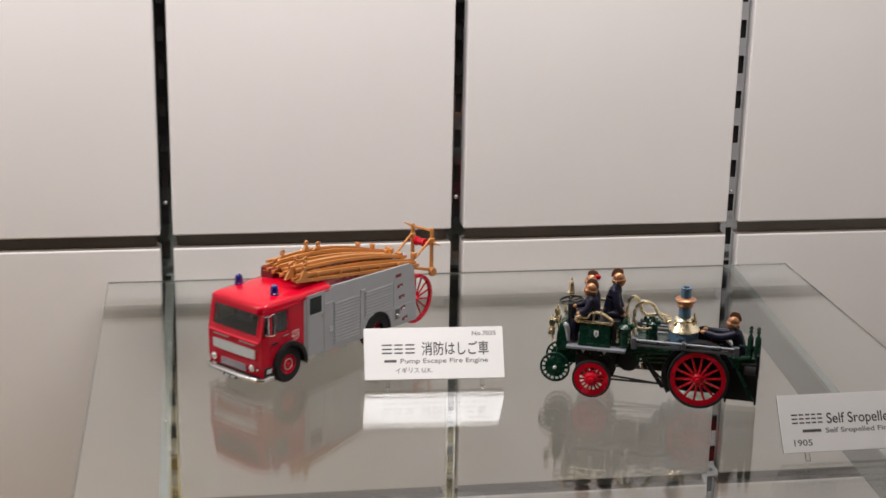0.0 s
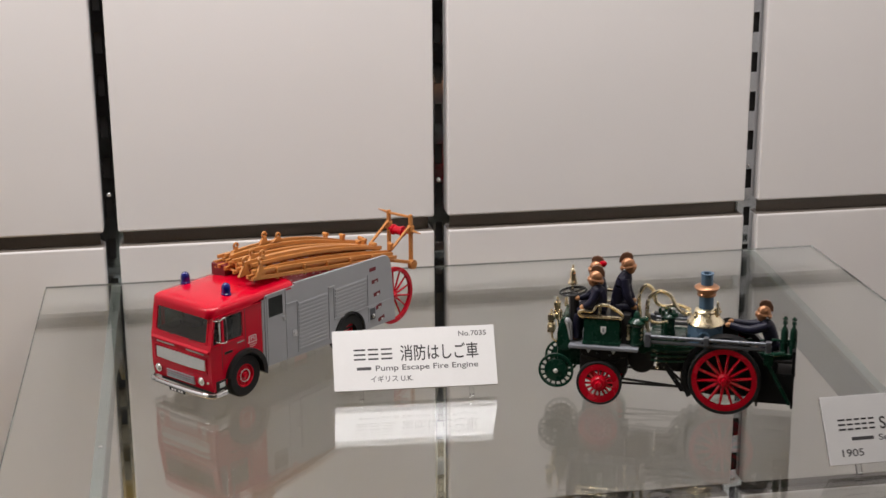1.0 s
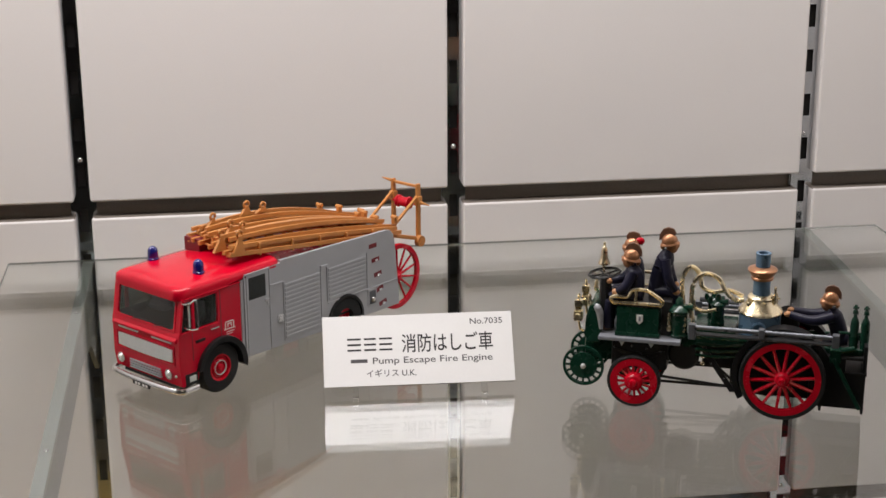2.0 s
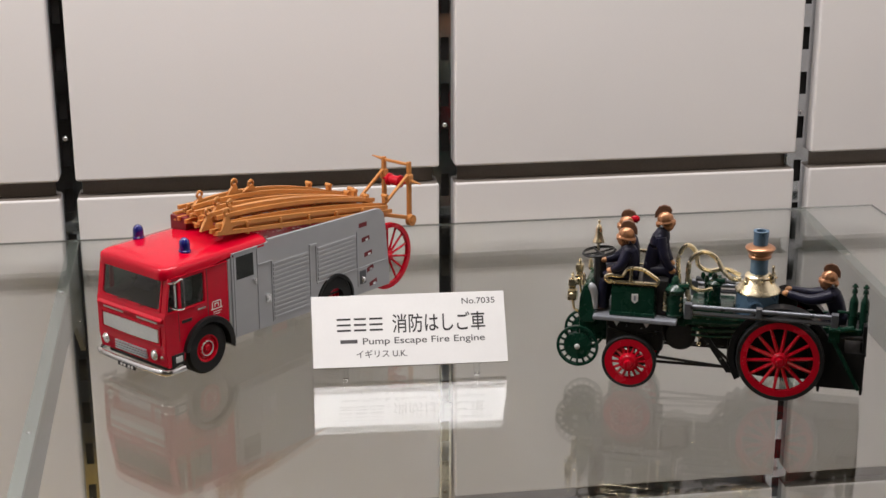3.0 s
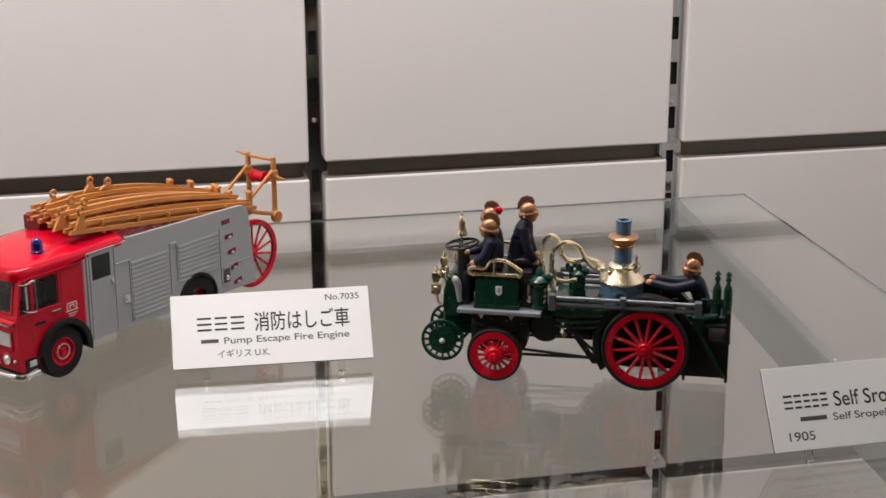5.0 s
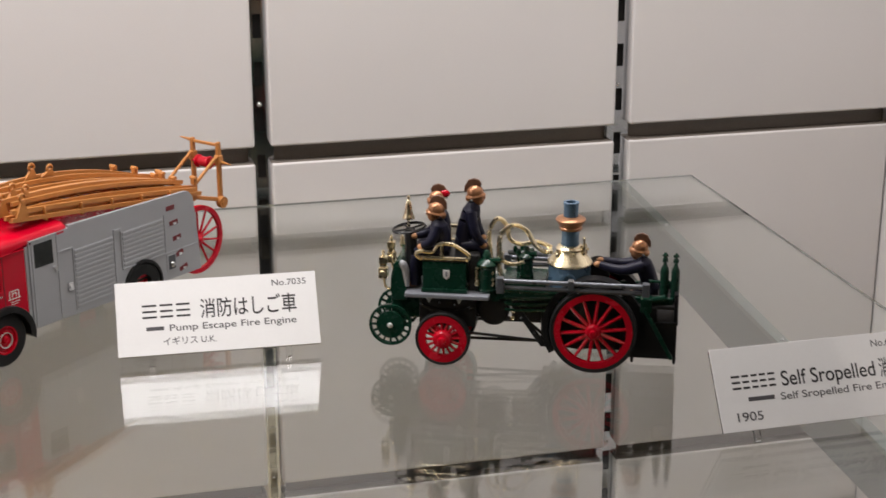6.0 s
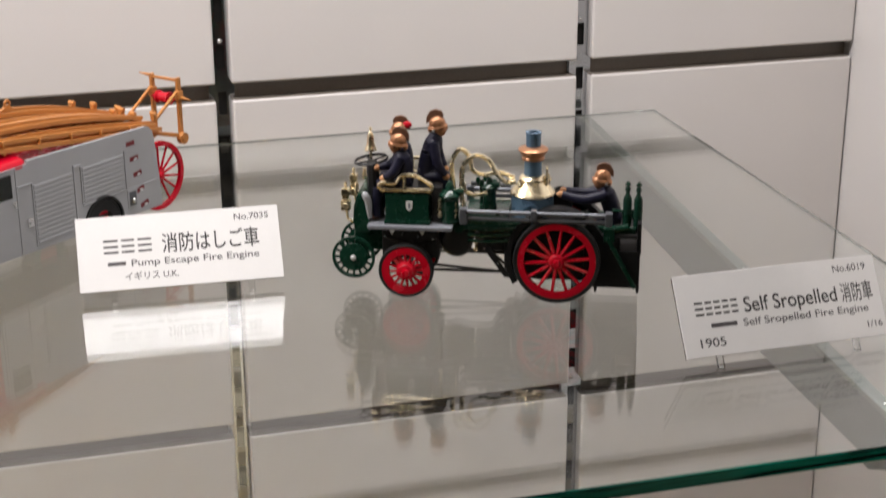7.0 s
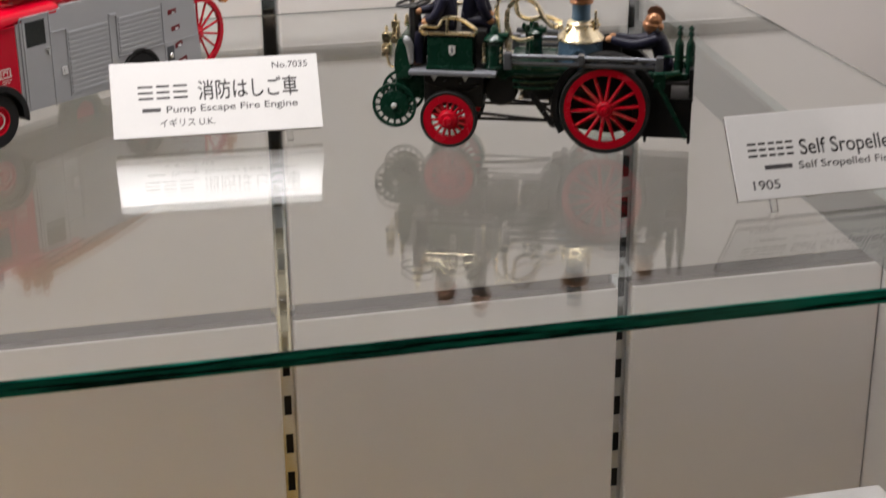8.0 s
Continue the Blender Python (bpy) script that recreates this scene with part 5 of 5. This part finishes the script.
def ink_bars(spans, base, cap, mat, parent, name="printed_bar"):
    """A plain bar in place of a word."""
    own = bmesh.new()
    for x0, x1 in spans:
        own.faces.new([own.verts.new((x * MM, -0.00004, z * MM)) for x, z in ((x0, base), (x1, base), (x1, base + cap), (x0, base + cap))])
    return part(name, own, mat, parent, smooth=0)


def label_card(m, label):
    t = thing("label_card", label, "label card", m, "label cards")
    sheet = part("card_sheet", box(0, 0.080, 0, 0.0007, 0, 0.030, 0.00008, steps=1), CARD, t, "white printed card", smooth=0)
    stand = box(0.0004, 0.0796, 0.0009, 0.0024, 0.0001, 0.0298, 0.0001, steps=1)
    for x in (0.013, 0.067):
        box(x - 0.0012, x + 0.0012, 0.0009, 0.0022, -0.0046, 0.0002, 0.0001, stand, steps=1)
    part("acrylic_back", stand, ACRYLIC, t, "clear acrylic backing", smooth=0).visible_shadow = False
    return t, sheet


LEAN = -33.0
card, sheet = label_card(pose(-0.0910, -0.2137, SHELF_Z + 0.0042, LEAN, 0, -2.6), "white card with a printed black title leaning on a clear stand")
for low in (14.9, 17.2, 19.6):
    ink_bars(((10.2, 15.9), (17.2, 22.2), (23.6, 29.0)), low, 0.8, INK, card)
ink_text("消防はしご車", 33.0, 71.5, 14.4, 6.2, INK, card, weight=0.009)
ink_bars(((11.4, 18.4),), 9.9, 1.5, INK_SOFT, card)
ink_text("Pump Escape Fire Engine", 20.6, 71.0, 9.3, 2.8, INK_SOFT, card)
ink_text("イギリス U.K.", 17.8, 38.6, 3.9, 2.6, INK_SOFT, card)
ink_text("No.7035", 62.2, 76.0, 25.0, 2.6, INK_SOFT, card)

card, sheet = label_card(pose(0.1117, -0.3358, SHELF_Z + 0.0042, LEAN, 0, 0.8), "white card with two printed lines leaning on a clear stand")
for low in (14.8, 16.9, 19.0):
    ink_bars(((6.3, 9.6), (10.4, 13.0), (13.9, 16.3), (17.1, 19.5), (20.4, 23.0)), low, 0.75, INK, card)
ink_text("Self Sropelled", 25.4, 62.4, 14.5, 5.6, INK, card, weight=0.009)
ink_text("消防車", 64.2, 76.9, 14.3, 5.6, INK, card, weight=0.009)
ink_bars(((11.5, 21.6),), 10.2, 1.5, INK_SOFT, card)
ink_text("Self Sropelled Fire Engine", 24.0, 74.0, 9.6, 2.7, INK_SOFT, card)
ink_text("1905", 6.2, 16.0, 3.4, 3.3, INK_SOFT, card)
ink_text("1/16", 72.4, 78.4, 3.6, 2.4, INK_SOFT, card)
ink_text("No.6019", 62.8, 76.0, 25.0, 2.7, INK_SOFT, card)
